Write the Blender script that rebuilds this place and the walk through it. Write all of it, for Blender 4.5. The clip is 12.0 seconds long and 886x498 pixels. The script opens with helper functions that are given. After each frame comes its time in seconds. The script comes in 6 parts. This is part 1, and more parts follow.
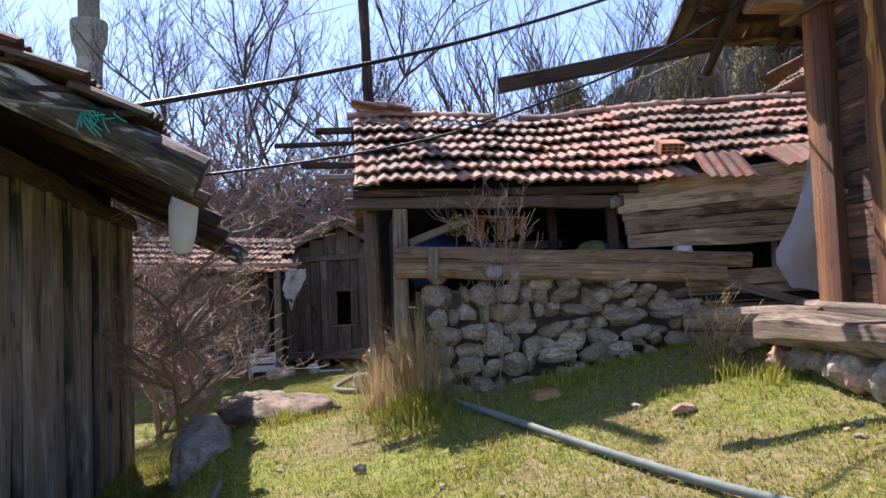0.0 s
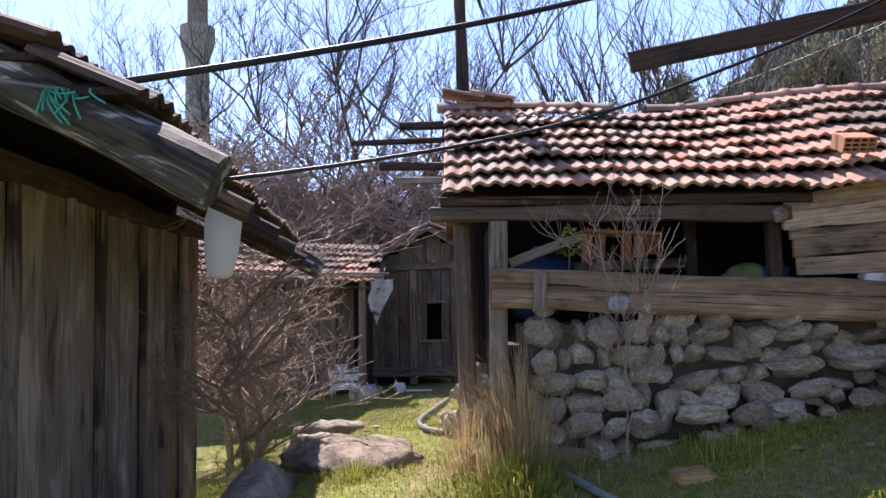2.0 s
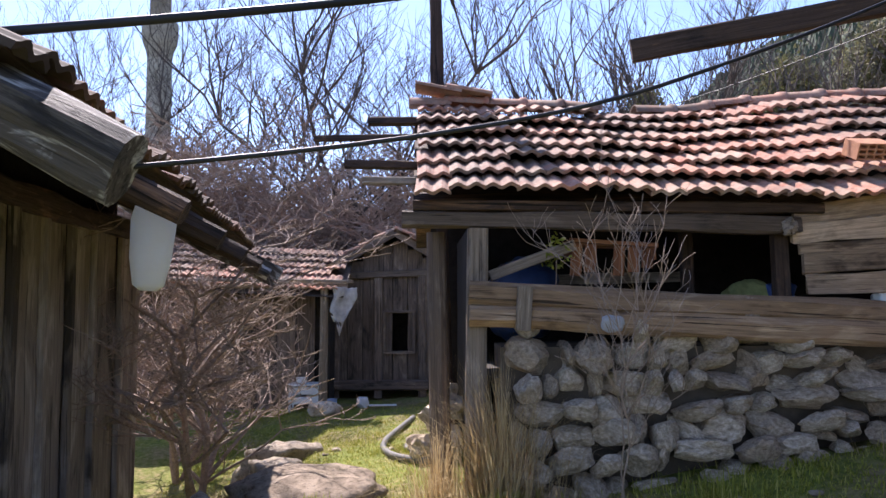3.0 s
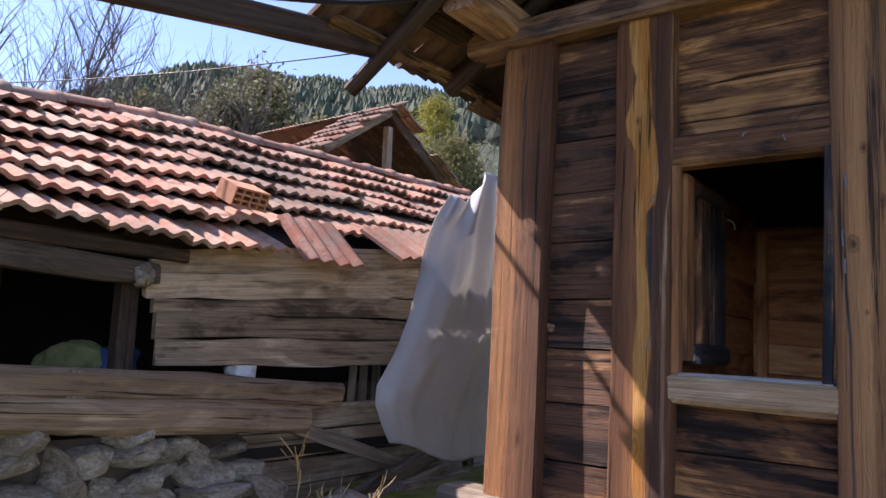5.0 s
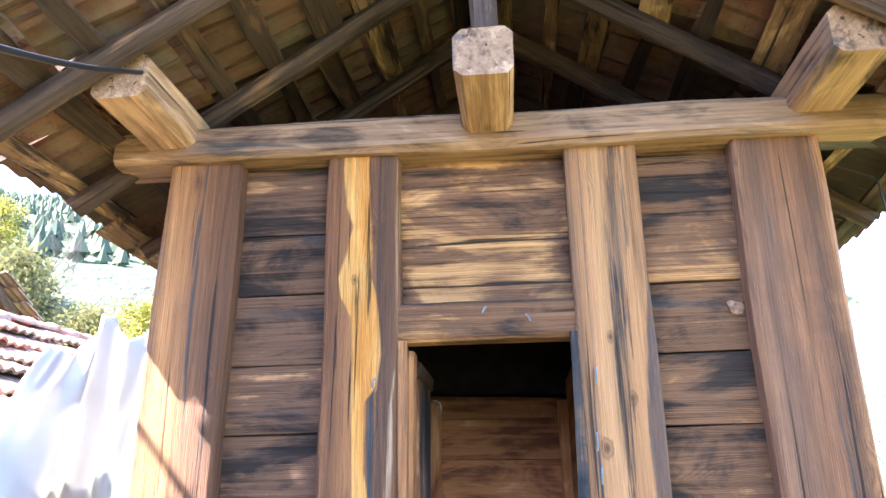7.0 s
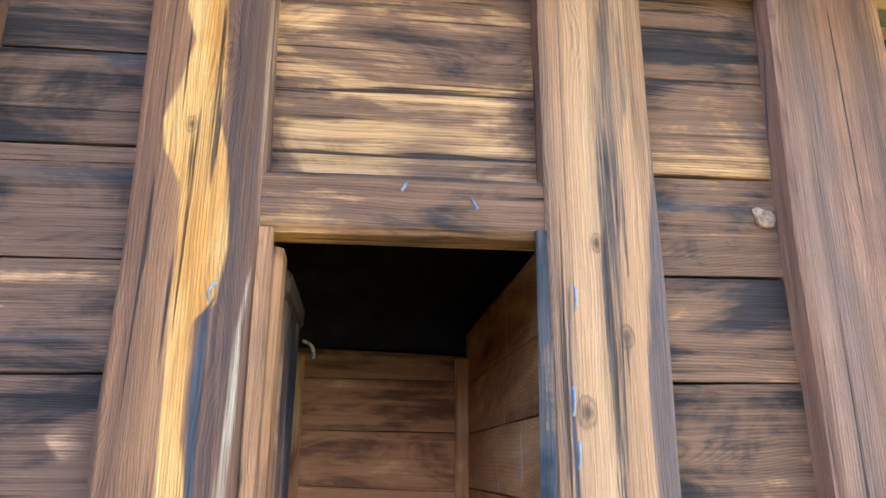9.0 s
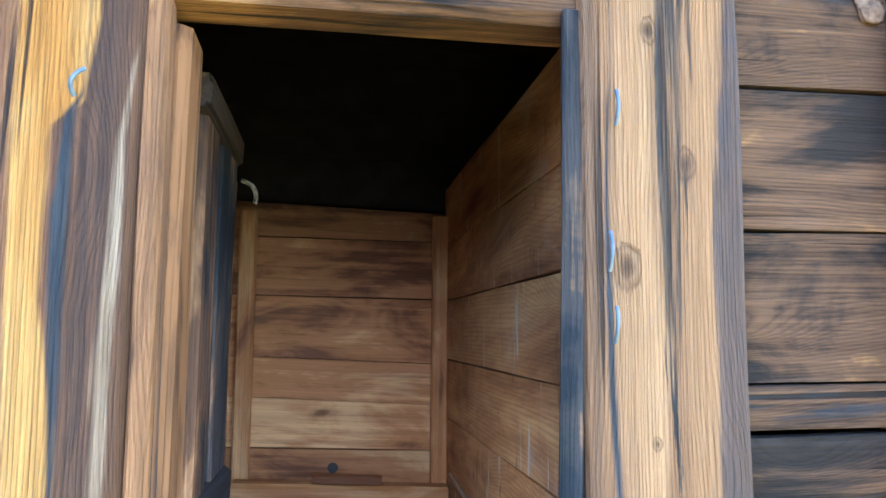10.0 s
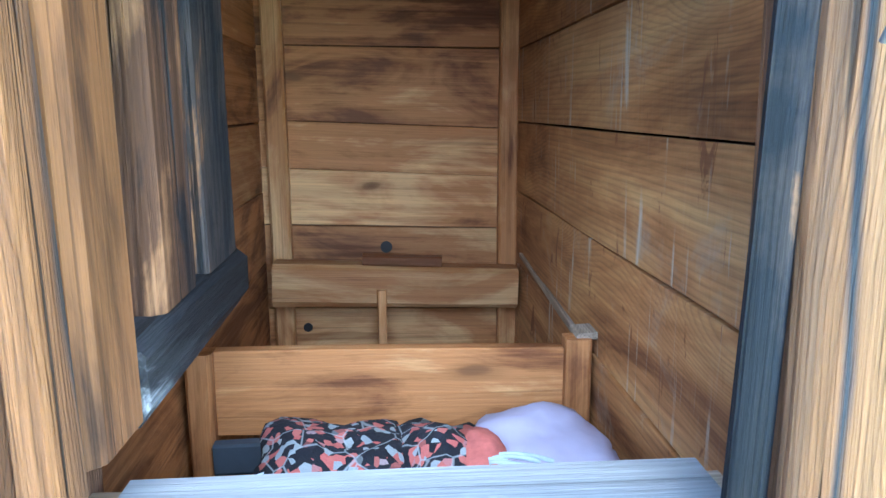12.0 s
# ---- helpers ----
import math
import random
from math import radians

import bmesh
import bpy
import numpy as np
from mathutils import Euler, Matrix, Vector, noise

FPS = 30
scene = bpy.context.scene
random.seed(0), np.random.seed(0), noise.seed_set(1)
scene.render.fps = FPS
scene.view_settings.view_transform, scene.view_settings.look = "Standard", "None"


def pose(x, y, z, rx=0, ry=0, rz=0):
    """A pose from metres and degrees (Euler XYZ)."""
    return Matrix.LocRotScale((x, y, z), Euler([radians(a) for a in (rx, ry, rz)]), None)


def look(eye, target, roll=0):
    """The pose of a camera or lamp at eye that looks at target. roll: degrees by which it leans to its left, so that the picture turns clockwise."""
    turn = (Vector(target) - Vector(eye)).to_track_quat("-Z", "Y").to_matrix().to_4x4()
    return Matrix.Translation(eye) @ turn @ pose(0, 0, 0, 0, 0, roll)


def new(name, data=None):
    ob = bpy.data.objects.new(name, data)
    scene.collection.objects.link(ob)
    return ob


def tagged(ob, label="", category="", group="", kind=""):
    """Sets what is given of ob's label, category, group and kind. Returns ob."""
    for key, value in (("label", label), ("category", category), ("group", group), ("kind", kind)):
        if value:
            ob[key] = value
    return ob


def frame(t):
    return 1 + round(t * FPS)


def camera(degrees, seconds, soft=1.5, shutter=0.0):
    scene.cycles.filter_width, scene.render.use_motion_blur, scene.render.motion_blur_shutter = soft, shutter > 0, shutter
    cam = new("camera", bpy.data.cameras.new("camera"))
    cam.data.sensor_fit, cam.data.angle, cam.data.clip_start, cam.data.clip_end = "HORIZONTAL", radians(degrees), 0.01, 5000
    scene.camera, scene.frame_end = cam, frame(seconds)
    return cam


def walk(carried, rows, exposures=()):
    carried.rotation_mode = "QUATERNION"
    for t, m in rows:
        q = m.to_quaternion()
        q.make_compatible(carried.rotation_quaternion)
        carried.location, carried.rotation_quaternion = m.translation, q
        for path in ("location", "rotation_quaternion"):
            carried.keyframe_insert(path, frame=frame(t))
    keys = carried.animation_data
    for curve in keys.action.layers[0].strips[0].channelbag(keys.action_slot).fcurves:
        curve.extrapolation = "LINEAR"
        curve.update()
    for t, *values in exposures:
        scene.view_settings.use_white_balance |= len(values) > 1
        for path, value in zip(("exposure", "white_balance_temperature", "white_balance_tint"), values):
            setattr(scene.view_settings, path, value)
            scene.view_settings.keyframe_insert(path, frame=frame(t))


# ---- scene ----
cam = camera(63.7, 12.0)
METRES, EYE, TILT, LEAN, TURN = 6.2, 1.5, 0.0, 0.0, -6.6
ROWS = [
    (0.0, 0.0, 0.0, 0.0, 0.12, 2.93, 2.32),
    (0.5, 0.0167, 0.0461, 0.0154, 2.72, 2.85, 1.94),
    (1.0, 0.0035, 0.0943, 0.0192, 3.75, 2.69, 1.41),
    (1.5, -0.0108, 0.1449, 0.0246, 4.98, 2.72, 1.5),
    (2.0, -0.0147, 0.2056, 0.0352, 7.7, 3.24, 0.99),
    (2.5, -0.0307, 0.2534, 0.0384, 8.66, 3.45, 0.64),
    (4.5, -0.0041, 0.4588, 0.0701, -32.73, 6.68, -2.92),
    (5.0, 0.0259, 0.5083, 0.074, -45.94, 7.56, -3.16),
    (5.5, 0.0508, 0.5456, 0.0906, -56.22, 9.08, -2.59),
    (6.0, 0.0655, 0.5836, 0.1084, -66.79, 13.23, -1.42),
    (6.5, 0.0778, 0.6078, 0.1195, -73.33, 16.06, 0.08),
    (8.5, 0.2151, 0.6706, 0.1335, -87.52, 20.62, 0.36),
    (9.0, 0.251, 0.6708, 0.1286, -89.92, 16.81, -0.2),
    (9.5, 0.2877, 0.6677, 0.1283, -91.03, 11.44, -0.32),
    (10.0, 0.3238, 0.6735, 0.1294, -92.24, 6.7, -0.44),
    (10.5, 0.356, 0.6801, 0.1282, -93.75, 1.44, -0.7),
    (11.0, 0.383, 0.6813, 0.1249, -93.22, -2.82, -0.78),
    (11.5, 0.3958, 0.6797, 0.1206, -90.1, -8.27, -0.34),
    (12.0, 0.3956, 0.6756, 0.12, -87.53, -11.09, 0.24),
]
walk(cam, [(t, pose(0, 0, EYE, TILT, LEAN, TURN) @ pose(METRES * x, METRES * y, METRES * z, 90 + pitch, roll, yaw)) for t, x, y, z, yaw, pitch, roll in ROWS],
     exposures=((0.0, 1.10, 6400, 24), (2.5, 1.24, 6300, 24), (4.5, 1.2, 6350, 25), (5.0, 1.25, 6400, 26), (5.5, 1.75, 6400, 23), (6.0, 2.56, 6350, 20), (6.5, 3.65, 6200, 17), (8.5, 4.0, 6050, 16), (9.5, 4.0, 5850, 10), (10.5, 4.1, 5500, 2), (11.5, 4.3, 5500, -1), (12.0, 4.25, 5650, 0)))

# ---- world, sun, exposure ----
SUN_DIR = Vector((-0.35, 1.0, 1.25)).normalized()
world = bpy.data.worlds.new("sky_world")
scene.world = world
world.use_nodes = True
wn = world.node_tree.nodes
sky = wn.new("ShaderNodeTexSky")
sky.sky_type = "NISHITA"
sky.sun_disc = False
sky.sun_elevation = math.asin(SUN_DIR.z)
sky.sun_rotation = math.atan2(SUN_DIR.x, SUN_DIR.y)
sky.altitude = 600
sky.air_density = 0.75
sky.dust_density = 0.2
sky.ozone_density = 1.4
wn["Background"].inputs["Strength"].default_value = 0.15
world.node_tree.links.new(sky.outputs[0], wn["Background"].inputs["Color"])
sun_data = bpy.data.lights.new("sun", "SUN")
sun_data.energy = 4.8
sun_data.angle = radians(0.53)
sun_data.color = (1.0, 0.95, 0.86)
sun_ob = new("sun", sun_data)
sun_ob.matrix_basis = look(SUN_DIR * 40, (0, 0, 0))

# ---- helpers for building ----


def wm(ob):
    if ob.parent:
        return wm(ob.parent) @ ob.matrix_parent_inverse @ ob.matrix_basis
    return ob.matrix_basis.copy()


def child(ob, parent):
    if parent is not None:
        ob.parent = parent
        ob.matrix_parent_inverse = wm(parent).inverted()
    return ob


def mesh_from(name, verts, faces, smooth=False):
    me = bpy.data.meshes.new(name)
    me.from_pydata([tuple(v) for v in verts], [], faces)
    me.validate()
    if smooth:
        me.polygons.foreach_set("use_smooth", [True] * len(me.polygons))
    me.update()
    return me


def obj(name, me, mat, parent=None, m=None, label=""):
    ob = new(name, me)
    if mat and not me.materials:
        me.materials.append(mat)
    if m is not None:
        ob.matrix_basis = m
    child(ob, parent)
    return tagged(ob, label) if label else ob


def part(name, bm, material, parent, label="", m=None, smooth=False):
    me = bpy.data.meshes.new(name)
    bm.to_mesh(me)
    bm.free()
    if smooth:
        me.polygons.foreach_set("use_smooth", [True] * len(me.polygons))
    return obj(name, me, material, parent, m, label)


def thing(name, at, label, category, group="", kind=""):
    ob = new(name)
    ob.location = at
    ob.empty_display_size = 0.1
    return tagged(ob, label, category, group, kind)


def axes(a, b, up):
    x = (Vector(b) - Vector(a)).normalized()
    z = Vector(up)
    z = (z - x * z.dot(x))
    z = z.normalized() if z.length > 1e-4 else x.orthogonal().normalized()
    y = z.cross(x)
    m = Matrix((x, y, z)).transposed().to_4x4()
    m.translation = a
    return m


def plank_mesh(name, length, w, h, seed, seg=0.3, rough=0.004, bevel=0.15, taper=0.0, ends=0.0, bow=0.0):
    """A sawn or hewn timber along local x, w across y and h along z, with uneven worn edges."""
    rng = random.Random(seed)
    n = max(2, int(length / seg) + 1)
    c = min(w, h) * bevel
    ring = [(-w / 2 + c, -h / 2), (w / 2 - c, -h / 2), (w / 2, -h / 2 + c), (w / 2, h / 2 - c),
            (w / 2 - c, h / 2), (-w / 2 + c, h / 2), (-w / 2, h / 2 - c), (-w / 2, -h / 2 + c)]
    verts, faces = [], []
    off = rng.uniform(0, 100)
    for i in range(n + 1):
        f = i / n
        s = 1 - taper * f
        for k, (y, z) in enumerate(ring):
            d = noise.noise_vector((f * length * 1.7 + off, k * 0.35, off))
            jx = rng.uniform(-ends, ends) if i in (0, n) else 0.0
            verts.append((f * length + jx, y * s + d.y * rough * 2 + bow * math.sin(f * math.pi) * 0.4, z * s + d.z * rough * 2 + bow * math.sin(f * math.pi)))
    for i in range(n):
        for k in range(8):
            a, b = i * 8 + k, i * 8 + (k + 1) % 8
            faces.append((a, b, b + 8, a + 8))
    faces.append(tuple(reversed(range(8))))
    faces.append(tuple(n * 8 + k for k in range(8)))
    return mesh_from(name, verts, faces)


def plank(name, a, b, w, h, mat, parent=None, up=(0, 0, 1), seed=None, label="", **kw):
    a, b = Vector(a), Vector(b)
    seed = seed if seed is not None else int(abs(a.x * 731 + a.y * 377 + a.z * 913 + b.x * 57 + b.z * 31) * 10)
    me = plank_mesh(name, (b - a).length, w, h, seed, **kw)
    return obj(name, me, mat, parent, axes(a, b, up), label)


def log_mesh(name, length, r0, r1, seed, sides=10, seg=0.25, rough=0.06, bow=0.0):
    rng = random.Random(seed)
    off = rng.uniform(0, 100)
    n = max(2, int(length / seg))
    verts, faces = [], []
    for i in range(n + 1):
        f = i / n
        r = r0 + (r1 - r0) * f
        for k in range(sides):
            a = k / sides * math.tau
            q = r * (1 + rough * 2 * noise.noise((f * length * 2 + off, math.cos(a) * 1.2, math.sin(a) * 1.2)))
            verts.append((f * length, q * math.cos(a) + bow * math.sin(f * math.pi), q * math.sin(a) + bow * 0.5 * math.sin(f * math.pi * 1.3)))
    for i in range(n):
        for k in range(sides):
            a, b = i * sides + k, i * sides + (k + 1) % sides
            faces.append((a, b, b + sides, a + sides))
    faces.append(tuple(reversed(range(sides))))
    faces.append(tuple(n * sides + k for k in range(sides)))
    return mesh_from(name, verts, faces)


def log(name, a, b, r0, r1, mat, parent=None, seed=1, label="", **kw):
    a, b = Vector(a), Vector(b)
    return obj(name, log_mesh(name, (b - a).length, r0, r1, seed, **kw), mat, parent, axes(a, b, (0, 0, 1)), label)


def tube(name, pts, r, mat, parent=None, label="", sides=8):
    """A bent tube through points, smoothed."""
    cu = bpy.data.curves.new(name, "CURVE")
    cu.dimensions = "3D"
    cu.bevel_depth = r
    cu.bevel_resolution = 2
    sp = cu.splines.new("NURBS")
    sp.points.add(len(pts) - 1)
    for p, q in zip(sp.points, pts):
        p.co = (*q, 1)
    sp.use_endpoint_u = True
    sp.order_u = 3
    sp.resolution_u = 8
    cu.materials.append(mat)
    ob = new(name, cu)
    child(ob, parent)
    return tagged(ob, label) if label else ob


def rock_mesh(name, sx, sy, sz, seed, level=3, rough=0.22, cuts=9):
    """A broken stone: a ball cut by random planes, then roughened. cuts=0 gives a soft bundle."""
    bm = bmesh.new()
    bmesh.ops.create_icosphere(bm, subdivisions=level, radius=1.0)
    rng = random.Random(seed)
    o = Vector((rng.uniform(0, 99), rng.uniform(0, 99), rng.uniform(0, 99)))
    planes = [(Vector((rng.gauss(0, 1), rng.gauss(0, 1), rng.gauss(0, 1))).normalized(), rng.uniform(0.6, 0.9)) for _ in range(cuts)]
    for v in bm.verts:
        d = v.co.normalized()
        k = max(abs(d.x), abs(d.y), abs(d.z))
        p = d * (0.70 + 0.40 / k * 0.62)
        for n, q in planes:
            e = p.dot(n) - q
            if e > 0:
                p -= n * e
        f = 1 + rough * noise.noise(d * 1.3 + o) + rough * 0.5 * noise.noise(d * 3.1 + o) + rough * 0.3 * noise.noise(d * 7 + o)
        v.co = Vector((p.x * sx, p.y * sy, p.z * sz)) * f
    me = bpy.data.meshes.new(name)
    bm.to_mesh(me)
    bm.free()
    me.polygons.foreach_set("use_smooth", [cuts == 0 or level > 3] * len(me.polygons))
    return me


# ---- materials ----


class Graph:
    """A small hand for node materials."""

    def __init__(self, name):
        self.mat = bpy.data.materials.new(name)
        self.mat.use_nodes = True
        self.n, self.l = self.mat.node_tree.nodes, self.mat.node_tree.links
        self.bsdf = self.n["Principled BSDF"]

    def node(self, kind, **inputs):
        nd = self.n.new("ShaderNode" + kind)
        for k, v in inputs.items():
            self.put(nd.inputs[k.replace("_", " ")], v)
        return nd

    def put(self, socket, v):
        if isinstance(v, bpy.types.NodeSocket):
            self.l.new(v, socket)
        elif isinstance(v, tuple) and socket.type == "RGBA" and len(v) == 3:
            socket.default_value = (*v, 1)
        else:
            socket.default_value = v

    def coords(self, scale, spread=40.0):
        tc = self.node("TexCoord").outputs["Object"]
        info = self.node("ObjectInfo").outputs["Random"]
        off = self.node("VectorMath")
        off.operation = "SCALE"
        off.inputs[0].default_value = (spread, spread * 0.7, spread * 1.3)
        self.l.new(info, off.inputs["Scale"])
        add = self.node("VectorMath")
        self.l.new(tc, add.inputs[0])
        self.l.new(off.outputs[0], add.inputs[1])
        mul = self.node("VectorMath")
        mul.operation = "MULTIPLY"
        self.l.new(add.outputs[0], mul.inputs[0])
        mul.inputs[1].default_value = scale
        return mul.outputs[0]

    def noise(self, vec, scale=1.0, detail=4.0, rough=0.55, distort=0.0):
        nd = self.node("TexNoise", Vector=vec, Scale=scale, Detail=detail, Roughness=rough, Distortion=distort)
        return nd.outputs["Fac"]

    def ramp(self, fac, stops):
        r = self.node("ValToRGB", Fac=fac)
        els = r.color_ramp.elements
        while len(els) < len(stops):
            els.new(0.5)
        for e, (p, c) in zip(els, stops):
            e.position = p
            e.color = (*c, 1) if isinstance(c, tuple) else (c, c, c, 1)
        return r.outputs["Color"]

    def mix(self, fac, a, b, mode="MIX"):
        m = self.n.new("ShaderNodeMix")
        m.data_type = "RGBA"
        m.blend_type = mode
        self.put(m.inputs[0], fac)
        self.put(m.inputs[6], a)
        self.put(m.inputs[7], b)
        return m.outputs[2]

    def math(self, op, a, b=0.0):
        m = self.n.new("ShaderNodeMath")
        m.operation = op
        self.put(m.inputs[0], a)
        self.put(m.inputs[1], b)
        return m.outputs[0]

    def finish(self, color, rough=0.8, bump=None, strength=0.3, distance=0.01, metal=0.0, spec=0.3):
        self.put(self.bsdf.inputs["Base Color"], color)
        self.put(self.bsdf.inputs["Roughness"], rough)
        self.put(self.bsdf.inputs["Metallic"], metal)
        self.put(self.bsdf.inputs["Specular IOR Level"], spec)
        if bump is not None:
            b = self.node("Bump", Height=bump, Strength=strength, Distance=distance)
            self.l.new(b.outputs[0], self.bsdf.inputs["Normal"])
        return self.mat


def knots_of(g, scale, amount):
    """Dark knots with a paler ring, and the ring's mask."""
    warp = g.node("TexNoise", Vector=g.coords((3.0, 9.0, 9.0)), Scale=1.0, Detail=3.0)
    base = g.coords(scale)
    add = g.node("VectorMath")
    g.l.new(base, add.inputs[0])
    sc = g.node("VectorMath")
    sc.operation = "SCALE"
    g.l.new(warp.outputs["Color"], sc.inputs[0])
    sc.inputs["Scale"].default_value = 0.35
    g.l.new(sc.outputs[0], add.inputs[1])
    kn = g.node("TexVoronoi", Vector=add.outputs[0], Scale=1.0)
    k = g.ramp(kn.outputs["Distance"], [(0.02, 1.0), (0.06, 0.85), (0.09, 0.35), (0.16, 0.0)])
    return g.math("MULTIPLY", k, amount)


RING = [(0.0, 0.72), (0.3, 1.0), (0.65, 1.1), (0.86, 0.7), (0.94, 0.45), (1.0, 0.72)]


def rings_of(g, spacing=0.008, knot_scale=(2.0, 6.5, 6.5), swirl=0.06):
    """Growth lines along local x, bowed out round the knots; 0 to 1 with sharp late-wood edges."""
    warp = g.noise(g.coords((0.7, 4.5, 4.5)), 1.0, 1.5, 0.45, 0.0)
    kn = g.node("TexVoronoi", Vector=g.coords(knot_scale), Scale=1.0)
    near = g.ramp(kn.outputs["Distance"], [(0.0, 1.0), (0.16, 0.62), (0.32, 0.22), (0.55, 0.0)])
    tc = g.node("TexCoord").outputs["Object"]
    sep = g.node("SeparateXYZ", Vector=tc)
    across = g.math("ADD", sep.outputs["Y"], g.math("MULTIPLY", sep.outputs["Z"], 0.93))
    f = g.math("ADD", across, g.math("ADD", g.math("MULTIPLY", warp, 0.05), g.math("MULTIPLY", g.noise(g.coords((4.0, 50.0, 50.0)), 1.0, 3, 0.6), 0.007)))
    f = g.math("ADD", f, g.math("MULTIPLY", near, swirl))
    return g.math("FRACT", g.math("MULTIPLY", f, 1 / spacing))


def wood(name, dark, mid, light, low=0.35, high=0.65, bump=0.5, rough=0.75, vary=0.35, grain=1.0, knots=0.6, sharp=0.5, cracks=0.9, lines=0.5, figure=0.75, differ=0.0, coarse=1.0, blue=0.0):
    """Weathered timber: grain along local x, blotches of age, cracks and knots."""
    g = Graph(name)
    grainv = g.noise(g.coords((1.5, 48.0 * grain, 48.0 * grain)), 1.0, 7, 0.72, 0.35)
    finev = g.noise(g.coords((4.0, 260.0, 260.0)), 1.0, 3, 0.6)
    patch = g.noise(g.coords((1.9 * coarse, 5.6 * coarse, 5.6 * coarse)), 1.0, 7, 0.6, 0.8)
    crack = g.noise(g.coords((0.9, 48.0, 48.0)), 1.0, 2, 0.5, 0.4)
    s = g.math("ADD", g.math("MULTIPLY", patch, 0.80), g.math("MULTIPLY", grainv, 0.20))
    rnd = g.node("ObjectInfo").outputs["Random"]
    s = g.math("ADD", s, g.math("MULTIPLY", g.math("SUBTRACT", g.math("FRACT", g.math("MULTIPLY", rnd, 7.31)), 0.5), differ))
    m = (low + high) / 2
    w = (high - low) * 0.5 * sharp
    col = g.ramp(s, [(low, dark), (m - w * 0.5, mid), (m + w * 0.5, mid), (high, light)])
    col = g.mix(figure, col, g.mix(1.0, col, g.ramp(grainv, [(0.32, 0.5), (0.5, 0.97), (0.66, 1.3)]), "MULTIPLY"))
    col = g.mix(0.5 * figure + 0.1, col, g.mix(1.0, col, g.ramp(finev, [(0.3, 0.55), (0.65, 1.25)]), "MULTIPLY"))
    rg_ = g.ramp(rings_of(g, 0.0062), RING)
    fade = g.ramp(g.noise(g.coords((1.1, 7.0, 7.0), 70.0), 1.0, 3, 0.6), [(0.35, 0.25), (0.65, 1.0)])
    col = g.mix(g.math("MULTIPLY", fade, min(1.0, lines * 1.2)), col, g.mix(1.0, col, rg_, "MULTIPLY"))
    ck = g.ramp(crack, [(0.655, 0.0), (0.69, cracks)])
    col = g.mix(ck, col, tuple(c * 0.4 for c in dark))
    stain = g.noise(g.coords((0.8, 9.0, 9.0), 90.0), 1.0, 5, 0.6, 0.8)
    col = g.mix(g.ramp(stain, [(0.60, 0.0), (0.66, blue)]), col, (0.035, 0.046, 0.058))
    k = knots_of(g, (2.0, 6.5, 6.5), knots)
    col = g.mix(k, col, tuple(c * 0.3 for c in mid))
    col = g.mix(vary, col, g.mix(1.0, col, g.ramp(rnd, [(0.0, 0.4), (1.0, 1.4)]), "MULTIPLY"))
    h = g.math("SUBTRACT", g.math("ADD", g.math("ADD", g.math("MULTIPLY", finev, 0.35), g.math("MULTIPLY", rg_, 0.3 * lines)), grainv), g.math("ADD", g.math("MULTIPLY", k, 0.3), ck))
    return g.finish(col, g.ramp(grainv, [(0.3, rough + 0.12), (0.7, rough - 0.12)]), h, bump, 0.008)


